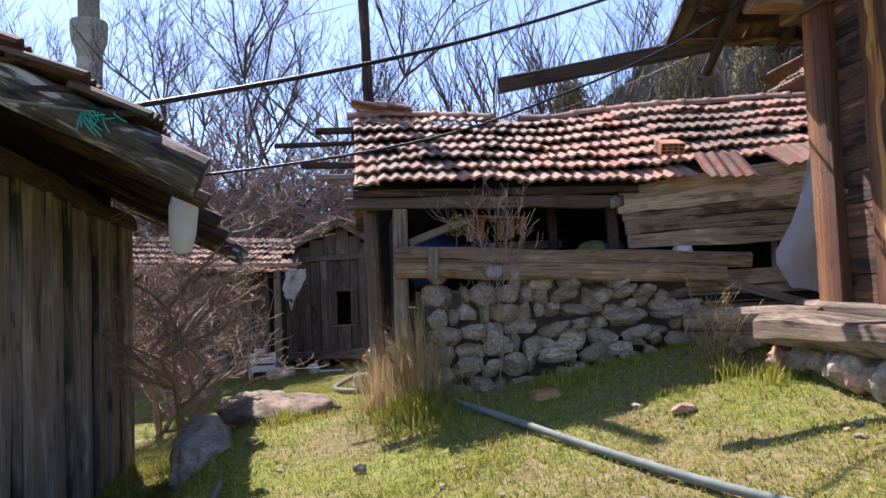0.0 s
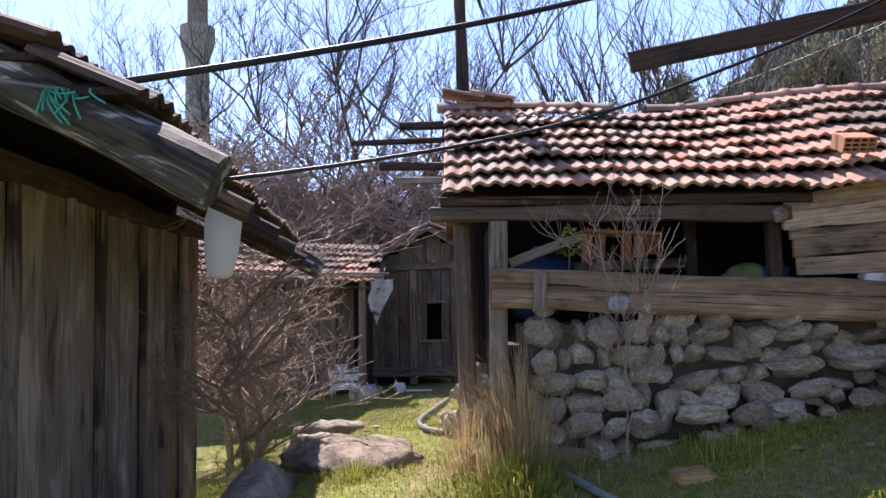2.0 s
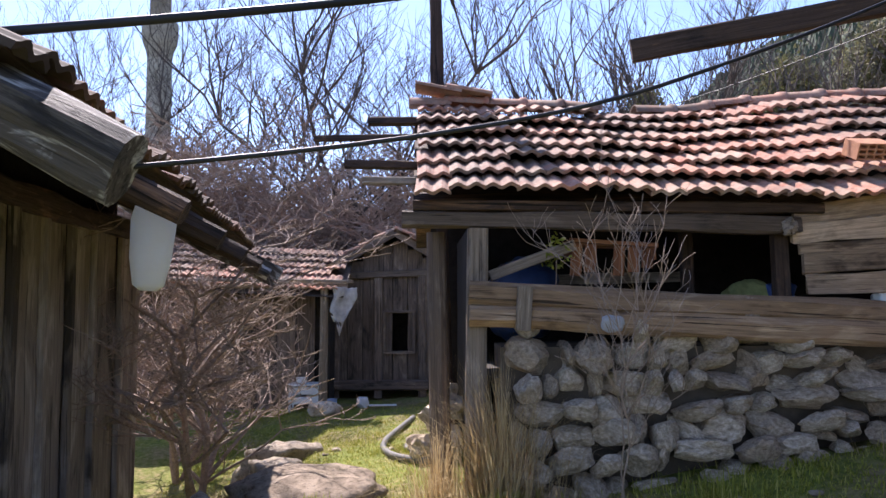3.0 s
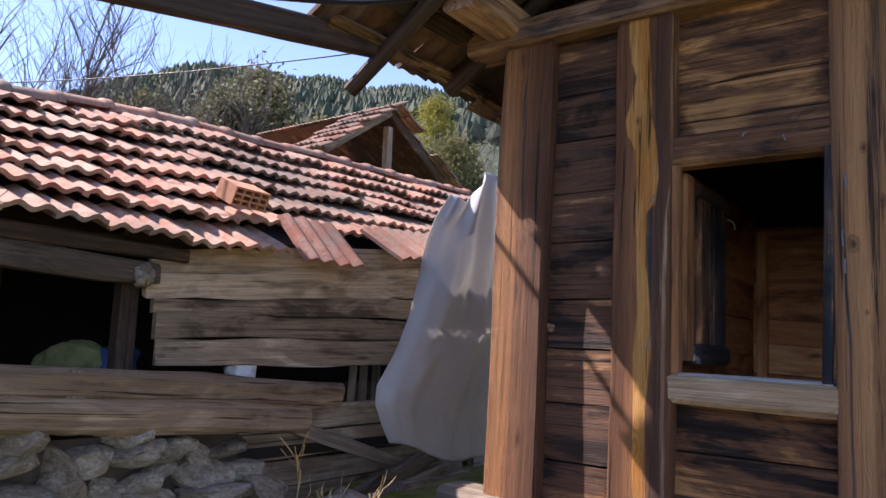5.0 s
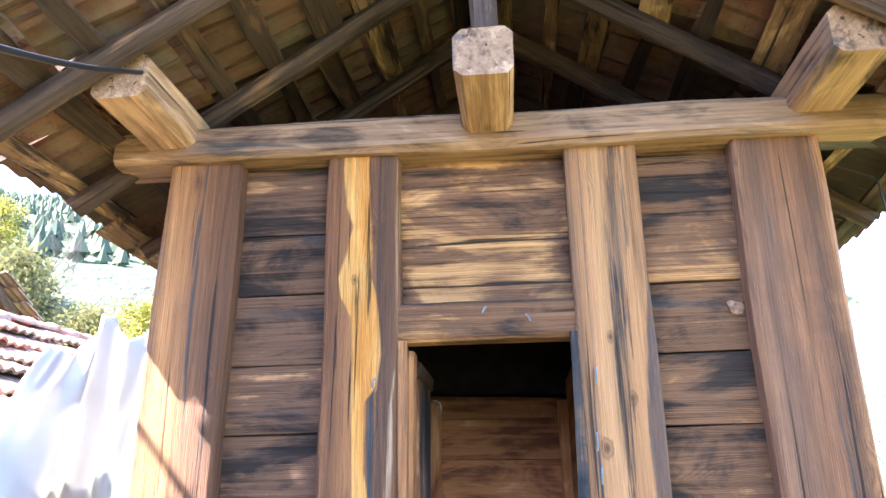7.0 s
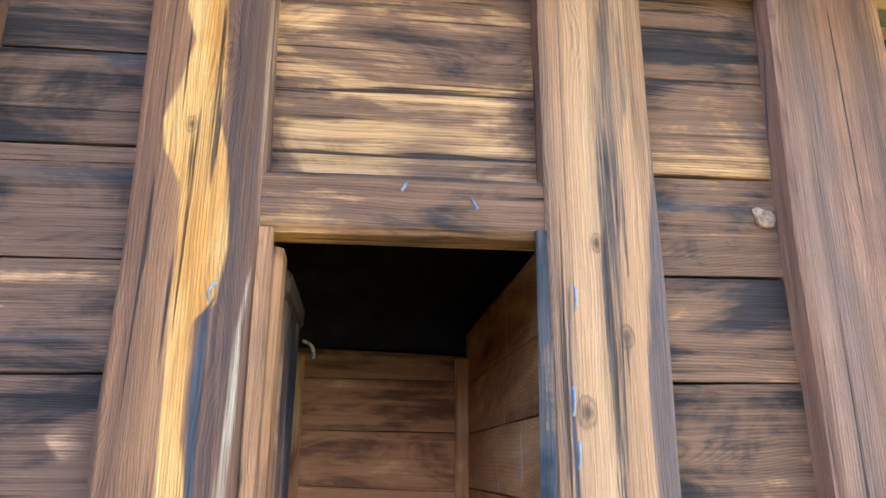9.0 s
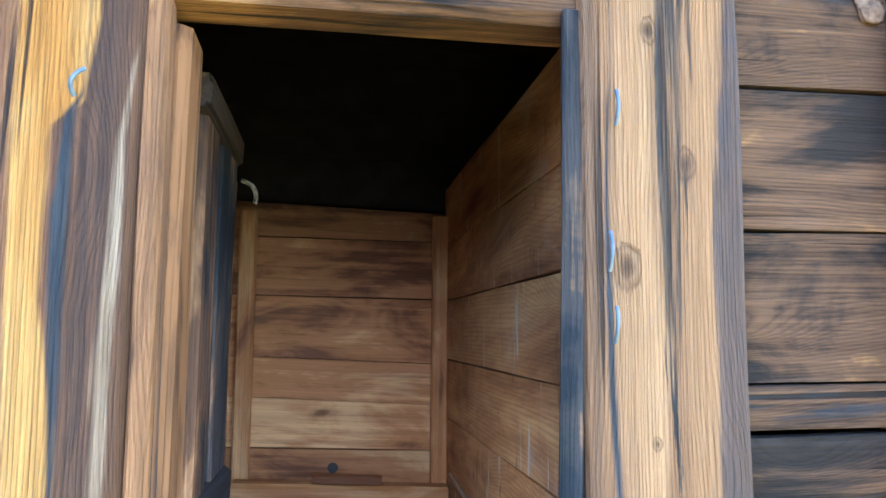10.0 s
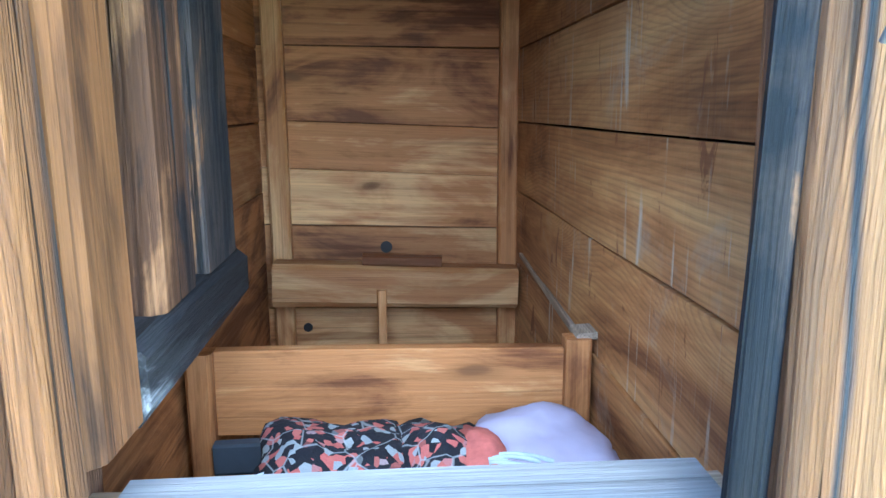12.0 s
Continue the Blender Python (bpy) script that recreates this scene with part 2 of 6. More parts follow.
def banded(name, stops, half, wander=0.12, streak=0.0):
    """A hewn post whose colour runs in bands across its width."""
    g = Graph(name)
    tc = g.node("TexCoord").outputs["Object"]
    sep = g.node("SeparateXYZ", Vector=tc)
    slow = g.noise(g.coords((2.6, 2.0, 2.0)), 1.0, 6, 0.62, 0.6)
    grainv = g.noise(g.coords((1.2, 44.0, 44.0)), 1.0, 7, 0.72, 0.4)
    finev = g.noise(g.coords((4.0, 260.0, 260.0)), 1.0, 3, 0.6)
    crack = g.noise(g.coords((0.8, 42.0, 42.0)), 1.0, 2, 0.5, 0.5)
    f = g.math("ADD", g.math("MULTIPLY", sep.outputs["Y"], 0.5 / half), 0.5)
    f = g.math("ADD", f, g.math("MULTIPLY", g.math("SUBTRACT", slow, 0.5), wander * 7))
    f = g.math("ADD", f, g.math("MULTIPLY", g.math("SUBTRACT", grainv, 0.5), wander * 1.5))
    col = g.ramp(f, stops)
    col = g.mix(0.7, col, g.mix(1.0, col, g.ramp(grainv, [(0.32, 0.5), (0.5, 0.97), (0.66, 1.3)]), "MULTIPLY"))
    col = g.mix(0.5, col, g.mix(1.0, col, g.ramp(finev, [(0.3, 0.55), (0.65, 1.25)]), "MULTIPLY"))
    rg_ = g.ramp(rings_of(g, 0.0068, (2.4, 8.0, 8.0), 0.05), RING)
    fade = g.ramp(g.noise(g.coords((1.1, 9.0, 9.0), 70.0), 1.0, 3, 0.6), [(0.35, 0.2), (0.65, 0.8)])
    col = g.mix(fade, col, g.mix(1.0, col, rg_, "MULTIPLY"))
    if streak:
        tc_f = g.math("ADD", g.math("MULTIPLY", sep.outputs["Y"], 0.5 / half), g.math("MULTIPLY", g.math("SUBTRACT", slow, 0.5), 0.5))
        band = g.ramp(g.math("ABSOLUTE", g.math("SUBTRACT", tc_f, streak - 0.5)), [(0.03, 1.0), (0.13, 0.0)])
        blot = g.ramp(g.math("ADD", g.math("MULTIPLY", g.noise(g.coords((3.2, 22.0, 22.0), 60.0), 1.0, 5, 0.6, 0.6), 0.7), g.math("MULTIPLY", grainv, 0.3)), [(0.46, 0.0), (0.53, 0.95)])
        col = g.mix(g.math("MULTIPLY", band, blot), col, (0.022, 0.02, 0.022))
    ck = g.ramp(crack, [(0.655, 0.0), (0.69, 0.9)])
    col = g.mix(ck, col, (0.018, 0.012, 0.010))
    stain = g.noise(g.coords((0.7, 13.0, 13.0), 90.0), 1.0, 5, 0.6, 0.8)
    col = g.mix(g.ramp(stain, [(0.61, 0.0), (0.66, 0.85)]), col, (0.035, 0.042, 0.05))
    k = knots_of(g, (2.4, 8.0, 8.0), 0.8)
    col = g.mix(k, col, (0.05, 0.027, 0.018))
    h = g.math("SUBTRACT", g.math("ADD", g.math("ADD", g.math("MULTIPLY", finev, 0.4), g.math("MULTIPLY", rg_, 0.2)), grainv), g.math("ADD", g.math("MULTIPLY", k, 0.4), ck))
    return g.finish(col, 0.68, h, 1.0, 0.013)


def along(g, sep, length, lo, hi, points):
    """The edge of a mark across a timber, as it wanders along local x; points: (x, y)."""
    x = g.math("MULTIPLY", sep.outputs["X"], 1 / length)
    v = g.ramp(x, [(p / length, (q - lo) / (hi - lo)) for p, q in points])
    return g.math("ADD", g.math("MULTIPLY", v, hi - lo), lo)


def spot(g, sep, x, y, rx, ry):
    """1 in the middle of an oval on the face, 0 outside it."""
    a = g.math("POWER", g.math("MULTIPLY", g.math("ABSOLUTE", g.math("SUBTRACT", sep.outputs["X"], x)), 1 / rx), 2.0)
    b = g.math("POWER", g.math("MULTIPLY", g.math("ABSOLUTE", g.math("SUBTRACT", sep.outputs["Y"], y)), 1 / ry), 2.0)
    return g.math("SQRT", g.math("ADD", a, b))


def marked_post(name, ground, half, marks, knots=(), lines=0.8):
    """A hewn post with stains of a shape of their own. marks: (left edge, right edge, dark, light, raggedness)."""
    g = Graph(name)
    tc = g.node("TexCoord").outputs["Object"]
    sep = g.node("SeparateXYZ", Vector=tc)
    grainv = g.noise(g.coords((1.2, 44.0, 44.0)), 1.0, 7, 0.72, 0.4)
    finev = g.noise(g.coords((4.0, 260.0, 260.0)), 1.0, 3, 0.6)
    slow = g.noise(g.coords((2.2, 9.0, 9.0)), 1.0, 5, 0.6, 0.5)
    crack = g.noise(g.coords((0.8, 46.0, 46.0)), 1.0, 2, 0.5, 0.4)
    split = g.noise(g.coords((1.6, 70.0, 70.0), 25.0), 1.0, 4, 0.65, 0.5)
    yw = g.math("ADD", sep.outputs["Y"], g.math("MULTIPLY", g.math("SUBTRACT", slow, 0.5), 0.035))
    yw = g.math("ADD", yw, g.math("MULTIPLY", g.math("SUBTRACT", grainv, 0.5), 0.02))
    f = g.math("ADD", g.math("MULTIPLY", yw, 0.5 / half), 0.5)
    col = g.ramp(g.math("ADD", f, g.math("MULTIPLY", g.math("SUBTRACT", grainv, 0.5), 0.7)), ground)
    ym = g.math("ADD", sep.outputs["Y"], g.math("MULTIPLY", g.math("SUBTRACT", slow, 0.5), 0.016))
    for left, right, dark, light, ragged in marks:
        lo, hi = min(q for _, q in left + right) - 0.01, max(q for _, q in left + right) + 0.01
        a = g.math("SUBTRACT", along(g, sep, 2.21, lo, hi, left), ym)
        b = g.math("SUBTRACT", ym, along(g, sep, 2.21, lo, hi, right))
        inside = g.math("MINIMUM", a, b)
        inside = g.math("ADD", inside, g.math("MULTIPLY", g.math("SUBTRACT", grainv, 0.5), ragged))
        m = g.ramp(g.math("ADD", g.math("MULTIPLY", inside, 40.0), 0.5), [(0.36, 0.0), (0.64, 1.0)])
        if ragged > 0.1:
            m = g.math("MULTIPLY", m, g.ramp(split, [(0.40, 0.12), (0.52, 1.0)]))
        col = g.mix(m, col, g.ramp(slow, [(0.36, dark), (0.6, light)]))
    rg_ = g.ramp(rings_of(g, 0.0062, (2.4, 8.0, 8.0), 0.05), RING)
    col = g.mix(0.65, col, g.mix(1.0, col, g.ramp(grainv, [(0.32, 0.5), (0.5, 0.97), (0.66, 1.3)]), "MULTIPLY"))
    col = g.mix(0.5, col, g.mix(1.0, col, g.ramp(finev, [(0.3, 0.55), (0.65, 1.25)]), "MULTIPLY"))
    fade = g.ramp(g.noise(g.coords((1.1, 9.0, 9.0), 70.0), 1.0, 3, 0.6), [(0.35, 0.15), (0.65, lines)])
    col = g.mix(fade, col, g.mix(1.0, col, rg_, "MULTIPLY"))
    ck = g.ramp(crack, [(0.665, 0.0), (0.70, 0.85)])
    col = g.mix(ck, col, (0.018, 0.012, 0.010))
    k = None
    for x, y, r in knots:
        d = g.math("ADD", spot(g, sep, x, y, r * 1.5, r), g.math("MULTIPLY", g.math("SUBTRACT", grainv, 0.5), 1.6))
        km = g.ramp(d, [(0.0, 0.85), (0.3, 0.55), (0.5, 0.25), (0.72, 0.45), (0.9, 0.0)])
        col = g.mix(km, col, (0.06, 0.03, 0.018))
        k = km if k is None else g.math("MAXIMUM", k, km)
    h = g.math("SUBTRACT", g.math("ADD", g.math("ADD", g.math("MULTIPLY", finev, 0.4), g.math("MULTIPLY", rg_, 0.2)), grainv), ck)
    if k is not None:
        h = g.math("SUBTRACT", h, g.math("MULTIPLY", k, 0.5))
    return g.finish(col, 0.68, h, 1.0, 0.012)


M_DARK = wood("dark_aged_wood", (0.022, 0.015, 0.012), (0.065, 0.040, 0.028), (0.20, 0.11, 0.06), 0.36, 0.66, 0.8, vary=0.5)
M_BOARD = wood("stained_honey_head_boards", (0.022, 0.013, 0.01), (0.16, 0.074, 0.034), (0.47, 0.235, 0.088), 0.43, 0.60, 1.0, vary=0.15, sharp=0.35, differ=0.05, coarse=0.85, lines=0.75, figure=0.95, blue=0.3)
M_BOARD_L = wood("smoke_dark_front_boards", (0.03, 0.018, 0.013), (0.145, 0.072, 0.039), (0.54, 0.27, 0.11), 0.43, 0.645, 1.0, vary=0.3, sharp=0.6, differ=0.06, coarse=0.75, lines=0.85, figure=0.95, blue=0.4)
M_BOARD_R = wood("red_brown_front_boards", (0.03, 0.018, 0.013), (0.17, 0.08, 0.038), (0.47, 0.225, 0.08), 0.42, 0.62, 1.0, vary=0.3, sharp=0.5, differ=0.08, coarse=0.75, lines=0.85, figure=0.95, blue=0.6)
# The bright orange band towards one edge is sunlight put into the colour.
M_POST = banded("reddish_hewn_post", [(0.0, (0.13, 0.058, 0.03)), (0.28, (0.18, 0.08, 0.039)), (0.48, (0.26, 0.116, 0.054)), (0.66, (0.42, 0.185, 0.072)), (0.84, (0.47, 0.215, 0.085)), (1.0, (0.22, 0.098, 0.047))], 0.14, 0.05)
M_POST_D = banded("red_brown_corner_post", [(0.0, (0.34, 0.155, 0.065)), (0.22, (0.12, 0.055, 0.03)), (0.5, (0.26, 0.115, 0.055)), (0.75, (0.15, 0.075, 0.045)), (1.0, (0.27, 0.13, 0.07))], 0.15, 0.06)
VEIN_L = [(0.05, 0.005), (0.48, 0.02), (0.70, 0.021), (0.89, 0.009), (1.19, 0.013), (1.33, 0.022), (1.46, 0.017), (1.60, 0.03), (1.67, 0.069), (1.74, 0.079), (1.82, 0.057), (1.93, 0.028), (2.0, 0.058), (2.16, 0.07)]
VEIN_R = [(0.05, -0.045), (0.49, -0.037), (0.70, -0.055), (0.93, -0.055), (1.09, -0.028), (1.31, -0.028), (1.345, -0.065), (1.46, -0.078), (1.60, -0.068), (1.67, -0.059), (1.74, -0.038), (1.90, -0.043), (2.14, -0.025)]
TEAR_L = [(0.5, -0.035), (0.75, -0.055), (1.0, -0.042), (1.2, -0.035), (1.33, -0.045), (1.36, -0.065)]
TEAR_R = [(0.5, -0.037), (0.75, -0.056), (1.0, -0.058), (1.2, -0.056), (1.33, -0.055), (1.36, -0.065)]
PALE_L = [(0.2, -0.105), (1.0, -0.10), (1.3, -0.11), (1.45, -0.13)]
PALE_R = [(0.2, -0.118), (1.0, -0.118), (1.3, -0.116), (1.45, -0.13)]
M_POST_B = marked_post("golden_veined_door_post", [(0.0, (0.17, 0.075, 0.035)), (0.22, (0.08, 0.042, 0.027)), (0.40, (0.24, 0.10, 0.042)), (0.65, (0.30, 0.13, 0.052)), (0.85, (0.15, 0.062, 0.028)), (1.0, (0.22, 0.095, 0.042))], 0.135,
                       [(VEIN_L, VEIN_R, (0.56, 0.225, 0.042), (0.70, 0.365, 0.11), 0.02), (TEAR_L, TEAR_R, (0.024, 0.03, 0.038), (0.09, 0.085, 0.08), 0.02), (PALE_L, PALE_R, (0.30, 0.17, 0.09), (0.46, 0.31, 0.19), 0.03)],
                       [(1.90, -0.045, 0.022), (1.73, 0.02, 0.016)])
CORE_L = [(0.95, -0.005), (1.13, 0.01), (1.28, 0.013), (1.47, 0.017), (1.62, 0.01), (1.70, 0.012), (1.87, 0.0), (2.14, -0.014)]
CORE_R = [(0.95, -0.012), (1.13, -0.03), (1.28, -0.04), (1.47, -0.032), (1.62, -0.045), (1.70, -0.04), (1.87, -0.067), (2.14, -0.062)]
SLIT_L = [(0.4, 0.0765), (0.79, 0.079), (1.04, 0.089), (1.19, 0.093), (1.38, 0.086), (1.42, 0.08)]
SLIT_R = [(0.4, 0.069), (0.79, 0.071), (1.04, 0.078), (1.19, 0.085), (1.38, 0.081), (1.42, 0.08)]
BLUE_L = [(0.2, -0.08), (0.96, -0.074), (1.23, -0.075), (1.50, -0.095), (1.7, -0.12), (2.1, -0.126)]
BLUE_R = [(0.2, -0.14), (1.0, -0.14), (2.1, -0.14)]
M_POST_C = marked_post("pale_honey_door_post", [(0.0, (0.30, 0.145, 0.065)), (0.25, (0.44, 0.215, 0.09)), (0.42, (0.33, 0.155, 0.068)), (0.55, (0.48, 0.25, 0.112)), (0.75, (0.44, 0.22, 0.098)), (0.88, (0.34, 0.16, 0.07)), (1.0, (0.19, 0.097, 0.05))], 0.125,
                       [(CORE_L, CORE_R, (0.024, 0.02, 0.02), (0.20, 0.115, 0.065), 0.16), (SLIT_L, SLIT_R, (0.03, 0.034, 0.042), (0.06, 0.065, 0.075), 0.006), (BLUE_L, BLUE_R, (0.03, 0.036, 0.048), (0.14, 0.08, 0.055), 0.06)],
                       [(1.147, 0.058, 0.026), (1.50, 0.02, 0.016), (1.30, -0.035, 0.02), (0.90, 0.02, 0.01)], 0.7)
M_GOLD = wood("golden_worn_wood", (0.12, 0.06, 0.03), (0.40, 0.21, 0.09), (0.58, 0.34, 0.15), 0.34, 0.60, 0.8, vary=0.2)
M_BEAM = wood("brown_beam_wood", (0.075, 0.045, 0.03), (0.31, 0.18, 0.105), (0.52, 0.325, 0.20), 0.36, 0.62, 0.6, blue=0.6, differ=0.1)
M_PLANK = wood("wide_grey_brown_plank", (0.09, 0.062, 0.042), (0.31, 0.225, 0.15), (0.53, 0.40, 0.28), 0.34, 0.64, 0.7, knots=0.7, cracks=0.7, lines=0.4, figure=0.8, differ=0.22)
M_RAIL = wood("brown_split_rail_wood", (0.09, 0.055, 0.032), (0.30, 0.195, 0.115), (0.50, 0.355, 0.22), 0.34, 0.66, 0.8, knots=0.7, cracks=0.9, lines=0.3, figure=0.6)
M_GREY = wood("silver_grey_weathered_wood", (0.085, 0.066, 0.052), (0.27, 0.21, 0.155), (0.46, 0.375, 0.29), 0.32, 0.62, 0.7, knots=0.4)
# Dark boards paled in colour to make up for lens flare veiling them.
M_SHED = wood("black_brown_shed_boards", (0.06, 0.046, 0.036), (0.25, 0.20, 0.155), (0.44, 0.37, 0.30), 0.38, 0.64, 0.6, vary=0.35, lines=0.1, figure=0.3, differ=0.14, coarse=0.6)
M_IN = wood("clean_pine_boards", (0.16, 0.058, 0.021), (0.42, 0.185, 0.068), (0.62, 0.365, 0.165), 0.37, 0.63, 0.35, 0.6, 0.4, knots=0.9, cracks=0.3, lines=0.15, sharp=0.4, figure=0.35, differ=0.18, coarse=1.1)


def dripped(name):
    """Wide pine boards with pale plaster drips across the grain and dust."""
    g = Graph(name)
    v = g.coords((1, 1, 1))
    big = g.noise(g.coords((1.4, 6.0, 6.0)), 1.0, 6, 0.62, 0.6)
    fig = g.ramp(rings_of(g, 0.011, (1.3, 3.5, 3.5), 0.16), RING)
    fine = g.noise(g.coords((5.0, 180.0, 180.0)), 1.0, 3, 0.6)
    col = g.ramp(big, [(0.36, (0.16, 0.06, 0.021)), (0.5, (0.40, 0.18, 0.065)), (0.64, (0.58, 0.32, 0.13))])
    col = g.mix(0.45, col, g.mix(1.0, col, fig, "MULTIPLY"))
    col = g.mix(0.4, col, g.mix(1.0, col, g.ramp(fine, [(0.3, 0.6), (0.65, 1.2)]), "MULTIPLY"))
    resin = g.noise(g.coords((16.0, 5.0, 5.0), 30.0), 1.0, 5, 0.65, 1.2)
    col = g.mix(g.ramp(resin, [(0.62, 0.0), (0.66, 0.75)]), col, (0.16, 0.055, 0.022))
    drip = g.noise(g.coords((34.0, 2.2, 2.2), 55.0), 1.0, 4, 0.6, 0.5)
    dust = g.noise(v, 4.5, 6, 0.7, 0.6)
    col = g.mix(g.math("MULTIPLY", g.ramp(drip, [(0.60, 0.0), (0.68, 0.8)]), g.ramp(dust, [(0.42, 0.0), (0.58, 1.0)])), col, (0.52, 0.48, 0.42))
    col = g.mix(g.ramp(dust, [(0.57, 0.0), (0.74, 0.45)]), col, (0.38, 0.35, 0.31))
    rnd = g.node("ObjectInfo").outputs["Random"]
    col = g.mix(0.4, col, g.mix(1.0, col, g.ramp(rnd, [(0.0, 0.6), (1.0, 1.25)]), "MULTIPLY"))
    return g.finish(col, 0.7, g.math("ADD", g.math("MULTIPLY", fine, 0.4), g.math("MULTIPLY", drip, 0.6)), 0.4, 0.006)


M_IN_SIDE = dripped("drip_marked_pine_boards")
M_HUT = wood("smoky_hut_boards", (0.045, 0.034, 0.026), (0.165, 0.12, 0.09), (0.31, 0.235, 0.175), 0.34, 0.66, 0.5, vary=0.5)
M_JAMB = wood("blue_black_stained_wood", (0.013, 0.017, 0.023), (0.055, 0.045, 0.042), (0.34, 0.17, 0.075), 0.43, 0.58, 0.8, vary=0.1, sharp=0.4)
M_HINGE = wood("smooth_orange_brown_stile", (0.07, 0.032, 0.018), (0.26, 0.112, 0.044), (0.35, 0.165, 0.07), 0.38, 0.66, 0.4, vary=0.1, sharp=0.8, lines=0.15, figure=0.35, cracks=0.5, blue=0.6)
M_STILE_D = wood("red_and_blue_black_slat_wood", (0.015, 0.015, 0.018), (0.10, 0.047, 0.025), (0.34, 0.17, 0.08), 0.42, 0.61, 0.8, vary=0.1, sharp=0.5, blue=0.9)
M_RAIL_B = wood("dusty_blue_black_rail_wood", (0.015, 0.016, 0.019), (0.045, 0.047, 0.051), (0.30, 0.31, 0.32), 0.42, 0.60, 0.8, vary=0.1, sharp=0.5)
M_SPLINT = wood("split_honey_lath", (0.03, 0.02, 0.015), (0.22, 0.13, 0.065), (0.50, 0.33, 0.17), 0.42, 0.62, 0.8, vary=0.4, sharp=0.6, coarse=1.4)
M_SILVER = wood("bleached_silver_wood", (0.17, 0.17, 0.165), (0.27, 0.27, 0.265), (0.34, 0.34, 0.335), 0.34, 0.62, 0.4, vary=0.05, lines=0.2, figure=0.3, cracks=0.4)
M_SILL = wood("pale_worn_sill_wood", (0.17, 0.11, 0.065), (0.40, 0.275, 0.165), (0.54, 0.42, 0.29), 0.3, 0.6, 0.5, vary=0.1)
M_ROTTEN = wood("rotten_black_log_with_lichen", (0.03, 0.026, 0.022), (0.10, 0.085, 0.07), (0.55, 0.53, 0.49), 0.40, 0.60, 1.0, sharp=0.6, coarse=1.6)
M_LOG = wood("grey_log_wood", (0.07, 0.055, 0.042), (0.22, 0.17, 0.12), (0.42, 0.34, 0.25), 0.34, 0.64, 0.9)


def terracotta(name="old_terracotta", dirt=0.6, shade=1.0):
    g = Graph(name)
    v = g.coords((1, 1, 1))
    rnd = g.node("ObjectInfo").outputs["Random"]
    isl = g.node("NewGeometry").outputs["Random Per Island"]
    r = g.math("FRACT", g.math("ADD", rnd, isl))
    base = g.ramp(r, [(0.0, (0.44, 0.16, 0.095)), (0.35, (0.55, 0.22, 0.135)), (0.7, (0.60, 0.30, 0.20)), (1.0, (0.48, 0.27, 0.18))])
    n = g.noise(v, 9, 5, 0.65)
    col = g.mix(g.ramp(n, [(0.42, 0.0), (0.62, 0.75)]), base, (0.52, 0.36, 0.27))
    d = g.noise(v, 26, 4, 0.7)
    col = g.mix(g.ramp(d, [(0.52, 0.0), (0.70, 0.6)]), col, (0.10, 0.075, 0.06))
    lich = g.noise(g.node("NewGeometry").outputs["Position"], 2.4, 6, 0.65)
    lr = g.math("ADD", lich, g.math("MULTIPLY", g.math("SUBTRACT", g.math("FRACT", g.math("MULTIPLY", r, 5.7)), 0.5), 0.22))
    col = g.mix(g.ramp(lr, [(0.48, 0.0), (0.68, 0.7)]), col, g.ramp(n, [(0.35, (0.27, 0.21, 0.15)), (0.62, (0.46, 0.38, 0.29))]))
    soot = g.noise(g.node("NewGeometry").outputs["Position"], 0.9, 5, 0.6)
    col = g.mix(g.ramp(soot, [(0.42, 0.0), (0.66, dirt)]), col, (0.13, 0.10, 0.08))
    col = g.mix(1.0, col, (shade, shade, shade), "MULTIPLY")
    return g.finish(col, 0.85, g.math("ADD", n, d), 0.35, 0.006)


M_TILE = terracotta("old_terracotta", 0.8, 0.8)
M_TILE_GREY = terracotta("lichen_grey_tile", 0.95, 0.75)
# The same clay, multiplied down to about a third.
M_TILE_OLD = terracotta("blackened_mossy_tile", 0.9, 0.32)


def stone(name, a, b, c, scale=1.0, bump=0.7):
    g = Graph(name)
    v = g.coords((1, 1, 1))
    n = g.noise(v, 5 * scale, 6, 0.65)
    n2 = g.noise(v, 22 * scale, 5, 0.7)
    col = g.ramp(n, [(0.3, a), (0.52, b), (0.7, c)])
    col = g.mix(g.ramp(n2, [(0.52, 0.0), (0.68, 0.7)]), col, tuple(x * 0.35 for x in a))
    col = g.mix(g.ramp(g.noise(v, 2.2 * scale, 3), [(0.55, 0.0), (0.75, 0.35)]), col, (0.12, 0.13, 0.05))
    rnd = g.node("ObjectInfo").outputs["Random"]
    col = g.mix(0.7, col, g.mix(1.0, col, g.ramp(rnd, [(0.0, (0.58, 0.46, 0.34)), (0.4, (0.9, 0.80, 0.66)), (1.0, (1.2, 1.12, 1.0))]), "MULTIPLY"))
    return g.finish(col, 0.9, g.math("ADD", n, g.math("MULTIPLY", n2, 0.5)), bump, 0.02)


M_STONE = stone("rubble_limestone", (0.24, 0.195, 0.15), (0.50, 0.44, 0.365), (0.72, 0.66, 0.58))
M_ROCK = stone("grey_boulder", (0.17, 0.145, 0.12), (0.38, 0.335, 0.28), (0.56, 0.51, 0.45), 1.5, 1.0)
M_CLOD = stone("pinkish_field_stone", (0.22, 0.13, 0.09), (0.40, 0.26, 0.19), (0.52, 0.38, 0.30), 1.5)
M_MINARET = stone("pale_dressed_stone", (0.32, 0.28, 0.235), (0.43, 0.385, 0.33), (0.50, 0.46, 0.40), 0.15, 0.1)


